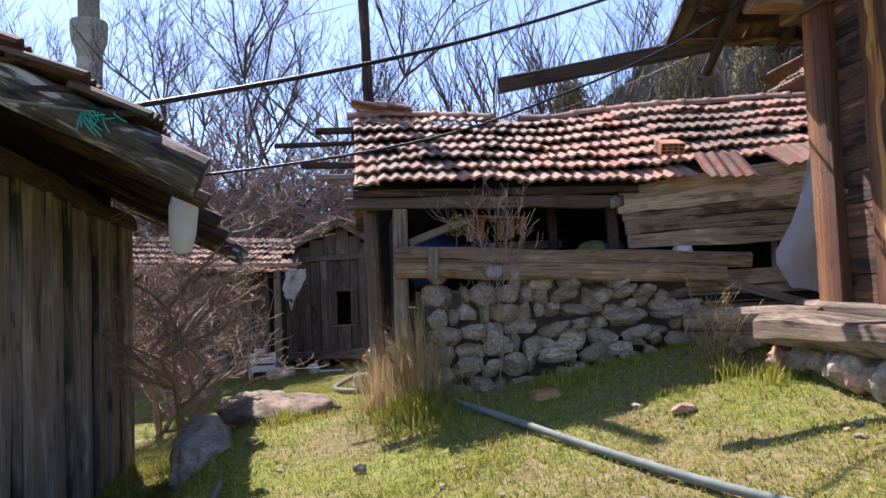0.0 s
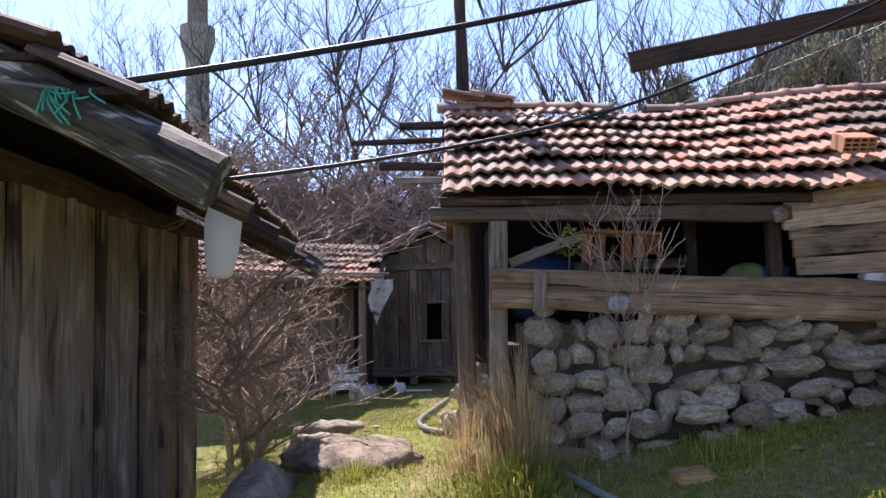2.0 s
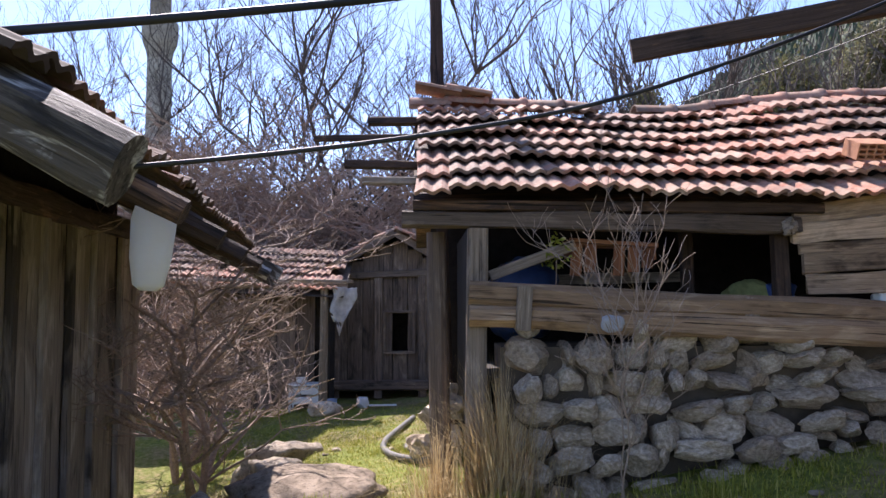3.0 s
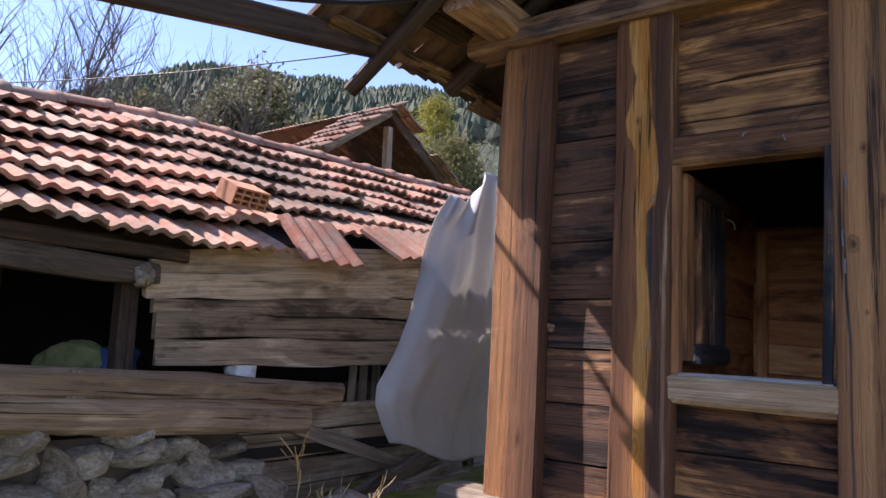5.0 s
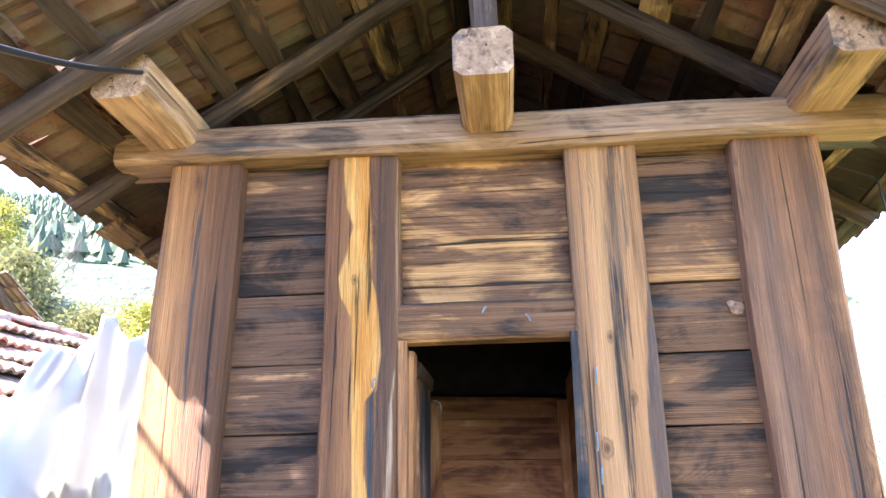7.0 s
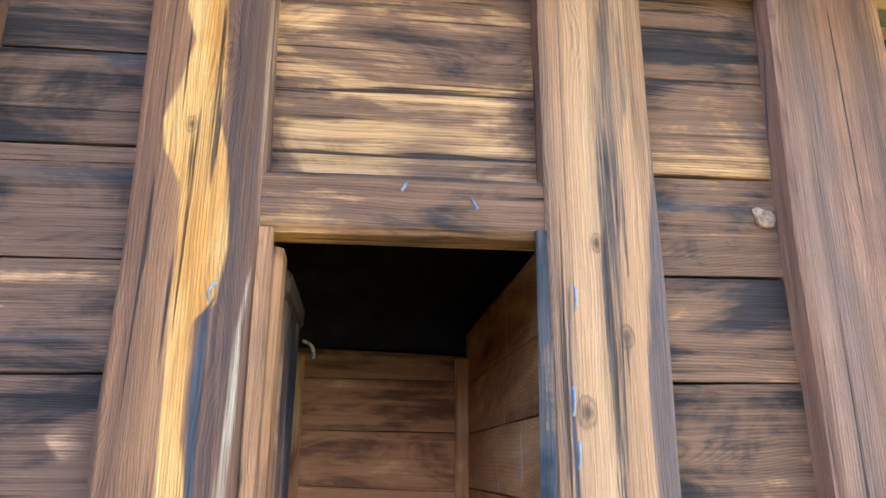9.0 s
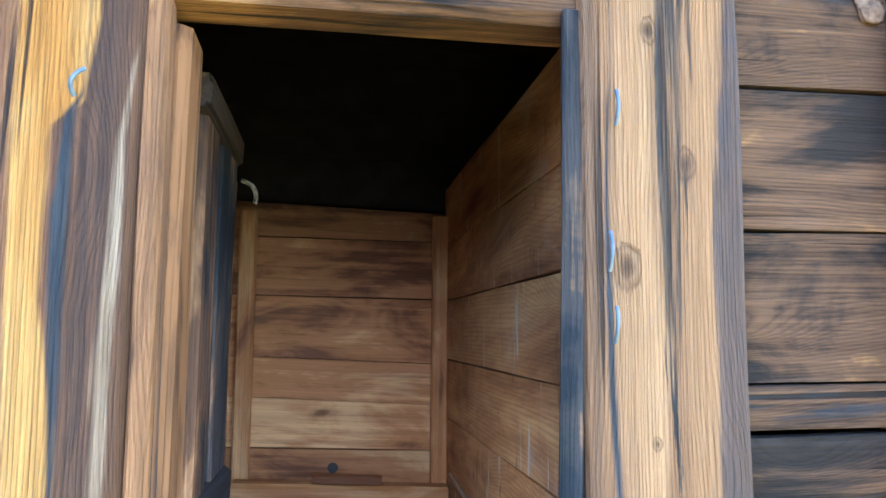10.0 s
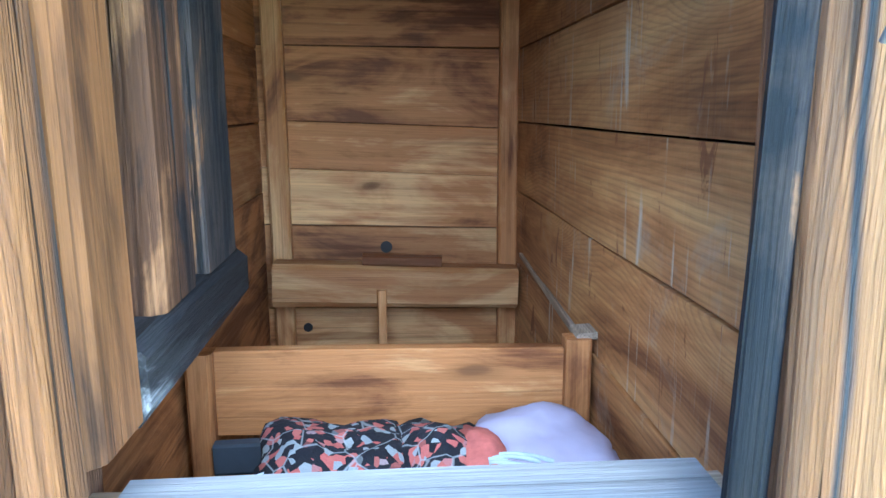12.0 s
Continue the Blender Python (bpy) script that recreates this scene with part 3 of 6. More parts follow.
def plain(name, color, rough=0.6, var=0.25, scale=8.0, metal=0.0, bump=0.1, spec=0.3):
    g = Graph(name)
    v = g.coords((1, 1, 1))
    n = g.noise(v, scale, 5, 0.6)
    n2 = g.noise(v, scale * 6, 3, 0.6)
    col = g.mix(g.ramp(n, [(0.3, 0.0), (0.7, 1.0)]), tuple(c * (1 - var) for c in color), tuple(min(1, c * (1 + var)) for c in color))
    return g.finish(col, rough, g.math("ADD", n, g.math("MULTIPLY", n2, 0.3)), bump, 0.004, metal, spec)


M_KNOT = plain("pale_resin_knot", (0.24, 0.135, 0.08), 0.8, 0.6, 60, bump=0.5)
M_BLACK = plain("black_cable_rubber", (0.02, 0.02, 0.022), 0.5)
M_HOSE = plain("grey_green_water_hose", (0.17, 0.20, 0.175), 0.75)
M_HOSE2 = plain("dusty_grey_hose", (0.16, 0.155, 0.14), 0.6)
M_BARK = plain("grey_brown_bark", (0.10, 0.08, 0.068), 0.9, 0.45, 18, bump=0.6)
M_TWIG = plain("pale_twigs", (0.29, 0.215, 0.17), 0.9, 0.35, 30)
M_WHITE = plain("white_plastic", (0.75, 0.75, 0.73), 0.4, 0.06)
M_IRON = plain("blue_grey_iron", (0.18, 0.22, 0.28), 0.45, 0.3, 40, 0.6)
M_BLUE = plain("blue_tarpaulin", (0.03, 0.06, 0.16), 0.5)
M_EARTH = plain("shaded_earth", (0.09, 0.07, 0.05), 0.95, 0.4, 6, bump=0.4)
# Near-black fill that puts the shade of unlit interiors into the colour.
M_GLOOM = plain("sooty_boards", (0.03, 0.024, 0.02), 0.9, 0.4, 10)


def sheet_mat(name, color, trans=0.5):
    g = Graph(name)
    v = g.coords((1, 1, 1))
    n = g.noise(v, 3, 4)
    n2 = g.noise(v, 14, 4)
    col = g.mix(g.ramp(n, [(0.35, 0.0), (0.7, 0.5)]), color, tuple(c * 0.8 for c in color))
    g.finish(col, 0.35, n2, 0.25, 0.01, spec=0.5)
    tr = g.node("BsdfTranslucent", Color=col)
    mx = g.node("MixShader", Fac=trans)
    g.l.new(g.bsdf.outputs[0], mx.inputs[1])
    g.l.new(tr.outputs[0], mx.inputs[2])
    g.l.new(mx.outputs[0], g.n["Material Output"].inputs["Surface"])
    return g.mat


M_SHEET = sheet_mat("milky_plastic_sheet", (0.64, 0.63, 0.61), 0.4)
M_JUG = sheet_mat("milky_plastic_jug", (0.90, 0.90, 0.87), 0.6)


def ground_mat():
    g = Graph("grassy_earth")
    v = g.node("NewGeometry").outputs["Position"]
    n = g.noise(v, 0.9, 5, 0.6)
    n2 = g.noise(v, 14, 5, 0.7)
    n3 = g.noise(v, 70, 3, 0.6)
    grass = g.ramp(n2, [(0.3, (0.08, 0.105, 0.016)), (0.55, (0.19, 0.22, 0.035)), (0.75, (0.30, 0.29, 0.08))])
    soil = g.ramp(n2, [(0.3, (0.13, 0.10, 0.045)), (0.7, (0.32, 0.255, 0.125))])
    col = g.mix(g.ramp(g.math("ADD", g.math("MULTIPLY", n, 0.7), g.math("MULTIPLY", n2, 0.3)), [(0.45, 0.0), (0.56, 0.95)]), grass, soil)
    return g.finish(col, 0.95, g.math("ADD", n2, g.math("MULTIPLY", n3, 0.4)), 0.8, 0.03)


M_GROUND = ground_mat()


def leaf_mat(name, a, b, c):
    g = Graph(name)
    r = g.node("NewGeometry").outputs["Random Per Island"]
    col = g.ramp(r, [(0.0, a), (0.5, b), (1.0, c)])
    g.finish(col, 0.7, spec=0.25)
    tr = g.node("BsdfTranslucent", Color=col)
    mx = g.node("MixShader", Fac=0.35)
    g.l.new(g.bsdf.outputs[0], mx.inputs[1])
    g.l.new(tr.outputs[0], mx.inputs[2])
    g.l.new(mx.outputs[0], g.n["Material Output"].inputs["Surface"])
    return g.mat


M_BLADE = leaf_mat("spring_grass", (0.17, 0.205, 0.022), (0.31, 0.32, 0.042), (0.50, 0.44, 0.13))
M_STRAW = leaf_mat("dry_straw", (0.34, 0.23, 0.11), (0.50, 0.37, 0.19), (0.62, 0.49, 0.28))
M_PINE = leaf_mat("evergreen_needles", (0.09, 0.095, 0.04), (0.15, 0.145, 0.06), (0.23, 0.205, 0.09))
M_OLIVE = leaf_mat("yellow_green_leaves", (0.15, 0.16, 0.03), (0.25, 0.235, 0.05), (0.36, 0.31, 0.08))


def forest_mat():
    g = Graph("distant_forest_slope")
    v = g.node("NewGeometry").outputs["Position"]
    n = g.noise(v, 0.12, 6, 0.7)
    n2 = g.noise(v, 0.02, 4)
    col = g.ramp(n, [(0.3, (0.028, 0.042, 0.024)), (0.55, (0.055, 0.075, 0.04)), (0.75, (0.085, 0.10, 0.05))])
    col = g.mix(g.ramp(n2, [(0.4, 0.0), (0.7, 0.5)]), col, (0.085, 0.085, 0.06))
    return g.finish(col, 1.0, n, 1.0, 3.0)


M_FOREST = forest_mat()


# ---- ground ----


def smooth(a, b, x):
    t = min(1.0, max(0.0, (x - a) / (b - a)))
    return t * t * (3 - 2 * t)


def crest_at(az):
    """Slope of the surrounding hills by compass angle from +y."""
    c = 0.085 + 0.30 * smooth(2, 34, az) * smooth(150, 80, az) + 0.02 * noise.noise((az * 0.06, 0, 3)) + 0.008 * noise.noise((az * 0.3, 0, 8))
    return c * smooth(-120, -60, az)


def height(x, y):
    zy = 0.07 * max(-6.0, min(y, 6.0)) - 0.055 * max(0.0, min(y - 6.0, 7.6))
    xs = max(-3.0, min(x, 4.0))
    zx = (0.16 if xs > 0 else 0.10) * xs * smooth(17, 8, y)
    drop = 0.42 * smooth(-1.05, -1.75, x) * smooth(2.5, 4.5, y) * smooth(12.5, 10.0, y)
    back = 0.6 * smooth(7.0, 9.0, y) * smooth(0.2, 1.5, x) * smooth(30, 18, y)
    z = zy + zx - drop + back
    d = math.hypot(x, y)
    z += 0.05 * noise.noise((x * 0.9, y * 0.9, 0)) + 0.018 * noise.noise((x * 3.7, y * 3.7, 2))
    if d > 18:
        z += crest_at(math.degrees(math.atan2(x, y))) * max(0.0, min(d, 330.0) - 18) * smooth(18, 70, d)
    return z


def spaced(lo, hi, step, far):
    mid = list(np.arange(lo, hi + 1e-6, step))
    out, s, v = [], step, hi
    while v < far:
        s *= 1.16
        v += s
        out.append(v)
    inn, s, v = [], step, lo
    while v > -far:
        s *= 1.16
        v -= s
        inn.append(v)
    return inn[::-1] + mid + out


gx, gy = spaced(-4.0, 4.5, 0.1, 900), spaced(0.5, 15.0, 0.1, 900)
gv = [(x, y, height(x, y)) for y in gy for x in gx]
nx = len(gx)
gf = [(j * nx + i, j * nx + i + 1, (j + 1) * nx + i + 1, (j + 1) * nx + i) for j in range(len(gy) - 1) for i in range(nx - 1)]
gm = mesh_from("ground", gv, gf, True)
gm.materials.append(M_GROUND)
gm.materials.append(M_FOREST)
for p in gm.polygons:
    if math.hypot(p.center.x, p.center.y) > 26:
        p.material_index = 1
tagged(new("ground", gm), "sloping spring grass yard with trodden earth", "ground", kind="structure")

# wooded hillside
hv, hf = [], []
NAZ, NR = 620, 116
for j in range(NR):
    d = 55 * 1.0165 ** j
    for i in range(NAZ):
        az = -45 + 160 * i / (NAZ - 1)
        x, y = d * math.sin(radians(az)), d * math.cos(radians(az))
        wood_ = 5.5 * noise.noise((x * 0.14, y * 0.14, 1)) + 3.5 * noise.noise((x * 0.36, y * 0.36, 5)) + 4 * noise.noise((x * 0.03, y * 0.03, 2))
        hv.append((x, y, height(x, y) - 3 + wood_ * smooth(55, 110, d)))
for j in range(NR - 1):
    for i in range(NAZ - 1):
        a = j * NAZ + i
        hf.append((a, a + 1, a + NAZ + 1, a + NAZ))
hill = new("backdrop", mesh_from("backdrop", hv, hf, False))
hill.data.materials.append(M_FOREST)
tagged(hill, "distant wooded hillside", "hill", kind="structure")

# conifers on the hillside
fv, ff = [], []
rfo = random.Random(77)
while len(fv) < 12000 * 14:
    az, d = rfo.uniform(-45, 112), 80 + 265 * rfo.random() ** 0.75
    x, y = d * math.sin(radians(az)), d * math.cos(radians(az))
    if noise.noise((x * 0.03, y * 0.03, 6)) < -0.25:
        continue
    h, o, z = rfo.uniform(3.0, 6.0), len(fv), height(x, y) - 2.2
    r = h * rfo.uniform(0.25, 0.42)
    for q, zz in ((1.0, 0.15), (0.62, 0.5)):
        fv += [(x + r * q * math.cos(k * 1.047 + h) * rfo.uniform(0.7, 1.2), y + r * q * math.sin(k * 1.047 + h) * rfo.uniform(0.7, 1.2), z + h * (zz + rfo.uniform(-0.06, 0.06))) for k in range(6)]
        fv.append((x, y, z + h * (0.68 if q == 1.0 else 1.0)))
        ff += [(o + k, o + (k + 1) % 6, o + 6) for k in range(6)]
        o += 7
# Greens lightened per tree, in place of haze over the distance.
M_CONIFER = leaf_mat("distant_conifers", (0.05, 0.08, 0.05), (0.075, 0.105, 0.06), (0.11, 0.125, 0.07))
tagged(obj("forest", mesh_from("forest", fv, ff), M_CONIFER), "conifer forest covering the distant hillside", "forest", kind="stuff")

# ---- roof tiles ----


def tile_mesh(name="roof_tile", w=0.225, l=0.40, amp=0.013, thick=0.024, nx=12):
    """An interlocking clay tile: two rolls across local x, sloping down local -y, nose down."""
    verts, faces = [], []
    ys = (0.0, -l)
    for top in (1, 0):
        for y in ys:
            for i in range(nx + 1):
                f = i / nx
                z = amp * math.cos(f * math.tau * 2) * -1 + (0.056 if y == -l else 0.0)
                verts.append(((f - 0.5) * w, y, z + (thick / 2 if top else -thick / 2)))
    k = nx + 1
    for i in range(nx):
        faces.append((k + i, k + i + 1, i + 1, i))
        faces.append((2 * k + i, 2 * k + i + 1, 3 * k + i + 1, 3 * k + i))
        faces.append((3 * k + i, 3 * k + i + 1, k + i + 1, k + i))
        faces.append((i, i + 1, 2 * k + i + 1, 2 * k + i))
    for a in (0, nx):
        q = (a, k + a, 3 * k + a, 2 * k + a)
        faces.append(q if a == 0 else q[::-1])
    return mesh_from(name, verts, faces, False)


TILE = tile_mesh()
TILE.materials.append(M_TILE)
TILE_OLD = tile_mesh()
TILE_OLD.materials.append(M_TILE_OLD)


def ridge_tile_mesh():
    verts, faces = [], []
    n = 8
    for s, (x, r) in enumerate(((0, 0.10), (0.30, 0.10), (0.31, 0.118), (0.36, 0.118))):
        for q in (r, r - 0.014):
            for i in range(n + 1):
                a = math.pi * i / n
                verts.append((x, q * math.cos(a) * 1.1, q * math.sin(a) * 0.8 - 0.02))
    k = n + 1
    for s in range(3):
        for i in range(n):
            a, b = s * 2 * k + i, (s + 1) * 2 * k + i
            faces.append((a, a + 1, b + 1, b))
            faces.append((a + k + 1, a + k, b + k, b + k + 1))
    for i in range(n):
        faces.append((i + 1, i, i + k, i + k + 1))
        a = 3 * 2 * k
        faces.append((a + i, a + i + 1, a + k + i + 1, a + k + i))
    return mesh_from("ridge_tile", verts, faces, True)


RIDGE = ridge_tile_mesh()
RIDGE.materials.append(M_TILE)


def slope_matrix(p, right, down):
    x, y = Vector(right).normalized(), -Vector(down).normalized()
    z = x.cross(y).normalized()
    y = z.cross(x)
    m = Matrix((x, y, z)).transposed().to_4x4()
    m.translation = p
    return m


def joined_tiles(name, fn, cols, rows, parent, mat, rng, skip=0.0):
    """Tiles too far off to lift one by one, in one mesh."""
    verts, faces = [], []
    for r in range(rows):
        for c in range(cols):
            if rng.random() < skip:
                continue
            m = fn(c, r) @ pose(0, 0, 0, rng.uniform(-2, 2), rng.uniform(-2, 2), rng.uniform(-2, 2))
            o = len(verts)
            verts += [m @ v.co for v in TILE.vertices]
            faces += [tuple(o + i for i in p.vertices) for p in TILE.polygons]
    ob = obj(name, mesh_from(name, verts, faces), mat, parent)
    return tagged(ob, kind="stuff")


# ---- the long house with the tiled roof ----
house = thing("house", (2.5, 7.0, 0.7), "old plank house with sagging red clay tile roof above rubble wall", "house")


def eave_at(x):
    return Vector((x, 6.36 - 0.012 * x, 2.36 + 0.012 * x + 0.018 * max(0, x - 2.2) ** 1.3 + 0.02 * math.sin(x * 1.7)))


def ridge_at(x):
    sag = -0.08 * math.exp(-((x - 2.0) / 0.8) ** 2)
    return Vector((x, 8.05, 3.40 + 0.05 * max(0, x - 2.0) + sag))


rng = random.Random(4)
ROWS_N, PITCH = 7, 0.21
house_roof = obj("roof", mesh_from("roof", [(-0.05, 6.5, 2.33), (9.2, 6.4, 2.6), (9.2, 8.05, 3.55), (-0.05, 8.05, 3.30), (9.2, 9.6, 2.4), (-0.05, 9.6, 2.3)],
                                     [(0, 1, 2, 3), (3, 2, 4, 5)]), M_DARK, house, label="dark boarding under the tiles")
so = house_roof.modifiers.new("thickness", "SOLIDIFY")
so.thickness = 0.02
tiles = []
for c in range(44):
    x = -0.02 + PITCH * (c + 0.5)
    for r in range(ROWS_N):
        e, k = eave_at(x), ridge_at(x)
        f0 = 1 - (r + 1) / ROWS_N
        if r == ROWS_N - 1 and 3.15 < x < 9:
            continue
        if rng.random() < 0.012:
            continue
        top = k.lerp(e, 1 - f0 - 1 / ROWS_N)
        wob = Vector((rng.uniform(-0.006, 0.006), rng.uniform(-0.010, 0.010), 0.035 + rng.uniform(-0.008, 0.01) + 0.03 * noise.noise((x * 1.3, r * 0.6, 4))))
        m = slope_matrix(top + wob, (1, 0, (ridge_at(x + 0.1).z - ridge_at(x - 0.1).z) / 0.2 * (1 - r / 7) + 0.02), e - k) @ pose(0, 0, 0, rng.uniform(-5.5, -1.5), rng.uniform(-1.5, 1.5), rng.uniform(-2, 2))
        tiles.append(m)
for m in tiles[:300]:
    obj("roof_tile", TILE, None, house_roof, m)
# lower loose tiles past the gap in the eave
for i, x in enumerate((3.30, 3.52, 3.98, 4.18, 4.40, 4.62)):
    z = 2.66 + 0.02 * (i > 1) * i
    obj("roof_tile", TILE, None, house_roof, slope_matrix((x, 6.42, z), (1, 0, 0.06), (0, -0.5, -0.62 if i < 2 else -0.42)) @ pose(0, 0, 0, 0, 0, rng.uniform(-6, 6)))
for i in range(24):
    x = -0.1 + i * 0.33
    if 1.35 < x < 1.75:
        continue
    a, b = ridge_at(x), ridge_at(x + 0.33)
    m = axes(a + Vector((0, 0, 0.05 + rng.uniform(-0.01, 0.02))), b + Vector((0, 0, 0.05)), (0, 0, 1)) @ pose(0, 0, 0, rng.uniform(-6, 6), 0, rng.uniform(-5, 5))
    obj("ridge_tile", RIDGE, None, house_roof, m)
obj("roof_tile", TILE, None, house_roof, slope_matrix((0.35, 7.98, 3.52), (0, -1, 0.1), (-1, 0, 0.05)))
obj("roof_tile", TILE, None, house_roof, slope_matrix((0.62, 8.0, 3.52), (0, -1, 0.0), (-1, 0, 0.02)))

# timbers of the house front
plank("eave_beam", (-0.12, 6.42, 2.26), (2.45, 6.42, 2.22), 0.10, 0.11, M_HUT, house, rough=0.012)
plank("eave_board", (-0.05, 6.40, 2.35), (2.6, 6.40, 2.33), 0.06, 0.07, M_DARK, house)
plank("eave_board", (2.3, 6.5, 2.40), (5.6, 6.4, 2.58), 0.05, 0.09, M_DARK, house)
plank("purlin", (-0.55, 7.0, 2.72), (1.0, 7.0, 2.70), 0.07, 0.06, M_DARK, house)
plank("purlin", (-0.85, 7.5, 3.02), (1.0, 7.5, 3.05), 0.05, 0.05, M_DARK, house)
plank("purlin", (-0.45, 7.9, 3.26), (1.0, 7.9, 3.26), 0.09, 0.07, M_DARK, house)
plank("purlin", (-0.4, 6.75, 2.56), (1.0, 6.75, 2.56), 0.06, 0.05, M_GREY, house)
plank("post", (0.34, 6.42, 0.45), (0.36, 6.42, 2.20), 0.13, 0.12, M_GREY, house, up=(0, 1, 0))
log("post", (0.14, 6.75, 0.35), (0.10, 6.70, 2.2), 0.075, 0.065, M_HUT, house, 3)
plank("post", (2.42, 6.55, 0.8), (2.38, 6.55, 2.25), 0.10, 0.10, M_DARK, house, up=(0, 1, 0))
plank("post", (1.95, 7.0, 1.3), (1.92, 7.0, 2.4), 0.08, 0.08, M_DARK, house, up=(0, 1, 0))
plank("brace", (0.45, 6.52, 1.90), (1.0, 6.52, 2.10), 0.05, 0.07, M_GREY, house)
plank("rail", (0.30, 6.33, 1.79), (3.55, 6.20, 1.62), 0.13, 0.155, M_RAIL, house, rough=0.014, bevel=0.28)
plank("rail", (0.30, 6.31, 1.66), (3.30, 6.18, 1.50), 0.13, 0.145, M_RAIL, house, rough=0.014, bevel=0.28)
for x in (0.62, 2.02, 2.98):
    plank("rail_cleat", (x, 6.22, 1.56), (x + 0.02, 6.22, 1.86 - 0.05 * x), 0.09, 0.035, M_GREY, house, up=(0, 1, 0))

for i, (xa, za, wa, zb, wb) in enumerate(((2.42, 2.285, 0.12, 2.60, 0.16), (2.40, 2.16, 0.12, 2.425, 0.235), (2.44, 2.064, 0.075, 2.215, 0.165), (2.46, 1.966, 0.125, 2.055, 0.13), (2.47, 1.837, 0.125, 1.90, 0.165))):
    plank("wall_board", (xa, 6.43 - 0.012 * i, za), (4.9, 6.37 - 0.012 * i, zb), 0.03, wa, M_PLANK, house, rough=0.012, taper=1 - wb / wa, bevel=0.12)
for i, (xa, xb, z) in enumerate(((2.95, 5.2, 1.46), (3.0, 5.2, 1.30), (3.0, 5.2, 1.14), (3.0, 5.2, 0.98))):
    plank("wall_board", (xa, 6.50, z), (xb, 6.46, z + 0.03), 0.03, 0.15, M_PLANK, house)
plank("wall_board", (3.3, 6.3, 1.45), (4.6, 6.25, 1.05), 0.04, 0.08, M_GREY, house)
for i, x in enumerate((4.0, 4.1, 4.22)):
    plank("wall_board", (x, 6.52, 1.4), (x, 6.52, 1.85), 0.07, 0.02, M_GREY, house, up=(0, 1, 0))
# room behind, its shade put into near-black walls and floor
obj("back_wall", mesh_from("back_wall", [(0.1, 9.2, 0.3), (9, 9.2, 0.3), (9, 9.2, 2.6), (0.1, 9.2, 2.6)], [(0, 1, 2, 3)]), M_GLOOM, house)
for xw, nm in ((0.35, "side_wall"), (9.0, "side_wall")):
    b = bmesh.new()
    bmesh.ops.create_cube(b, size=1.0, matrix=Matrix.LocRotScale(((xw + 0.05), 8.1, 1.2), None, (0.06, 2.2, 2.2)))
    part("side_wall", b, M_GLOOM, house)
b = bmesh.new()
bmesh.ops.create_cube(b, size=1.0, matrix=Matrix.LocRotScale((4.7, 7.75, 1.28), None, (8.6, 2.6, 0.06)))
part("floor", b, M_GLOOM, house)
plank("inner_board", (0.9, 8.0, 1.9), (2.3, 8.0, 1.93), 0.02, 0.09, M_GREY, house)
plank("wall_board", (5.3, 6.45, 1.0), (9.0, 6.4, 1.0), 0.04, 0.4, M_GREY, house)
for i in range(8):
    plank("wall_board", (5.3, 6.42, 1.0 + 0.2 * i), (9.0, 6.38, 1.02 + 0.2 * i), 0.03, 0.19, M_GREY, house)

# rubble wall
stone_wall = thing("stone_wall", (1.8, 6.35, 0.7), "dry rubble limestone wall under the house rail", "stone wall")
rng = random.Random(11)
SHAPES = [rock_mesh("stone", 1, 1, 1, s, 3, 0.2) for s in range(12)]
for s in SHAPES:
    s.materials.append(M_STONE)
for row in range(7):
    x = 0.5 + rng.uniform(0, 0.1)
    while x < 3.05:
        base = height(x, 6.25) - 0.05
        topz = 1.56 - 0.05 * x
        rows_h = (topz - base) / 6.3
        w = rng.choice((0.10, 0.14, 0.18, 0.22, 0.27, 0.33)) * rng.uniform(0.85, 1.15) * (1.3 if row == 0 else 1.0)
        h = rows_h * rng.uniform(0.8, 1.45)
        z = base + rows_h * (row + 0.5) + rng.uniform(-0.03, 0.03)
        if row == 6 and (rng.random() < 0.3 or x > 2.85):
            x += w
            continue
        m = Matrix.LocRotScale((x + w / 2, 6.17 + rng.uniform(-0.08, 0.09) + 0.035 * row, z), Euler((rng.uniform(-0.4, 0.4), rng.uniform(-0.22, 0.22), rng.uniform(-0.5, 0.5))), (w * 0.56, rng.uniform(0.10, 0.2), h * 0.55))
        obj("stone", rng.choice(SHAPES), None, stone_wall, m)
        x += w * rng.uniform(0.92, 1.1)
# Earth core, coloured dark so that the gaps between stones look shaded.
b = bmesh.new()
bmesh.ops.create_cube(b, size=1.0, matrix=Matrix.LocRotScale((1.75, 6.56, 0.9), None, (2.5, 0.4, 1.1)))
part("wall_core", b, M_EARTH, stone_wall, "earth core darkened for the shade between the stones")

# pole behind the roof
pole = plank("utility_pole", (0.25, 8.6, 0.5), (0.10, 8.6, 6.2), 0.12, 0.11, M_DARK, None, up=(0, 1, 0), rough=0.008)
tagged(pole, "dark square timber pole rising behind the house roof", "pole")

# ---- granary ----
granary = thing("granary", (4.3, 3.85, 0.8), "small timber granary with honey and black weathered boards", "granary")
FX = 3.45


def post(y0, y1, mat, label, lean=0.0, z0=1.25, depth=0.16):
    x = FX - 0.02 + depth / 2
    return plank("corner_post" if lean else "post", (x, (y0 + y1) / 2 + lean, z0), (x, (y0 + y1) / 2, 3.46), abs(y1 - y0), depth, mat, granary, up=(-1, 0, 0), seg=0.2, rough=0.006, bevel=0.08, label=label)


post(4.77, 5.05, M_POST, "reddish brown hewn corner post", 0.015)
post(4.17, 4.44, M_POST_B, "golden and brown door post")
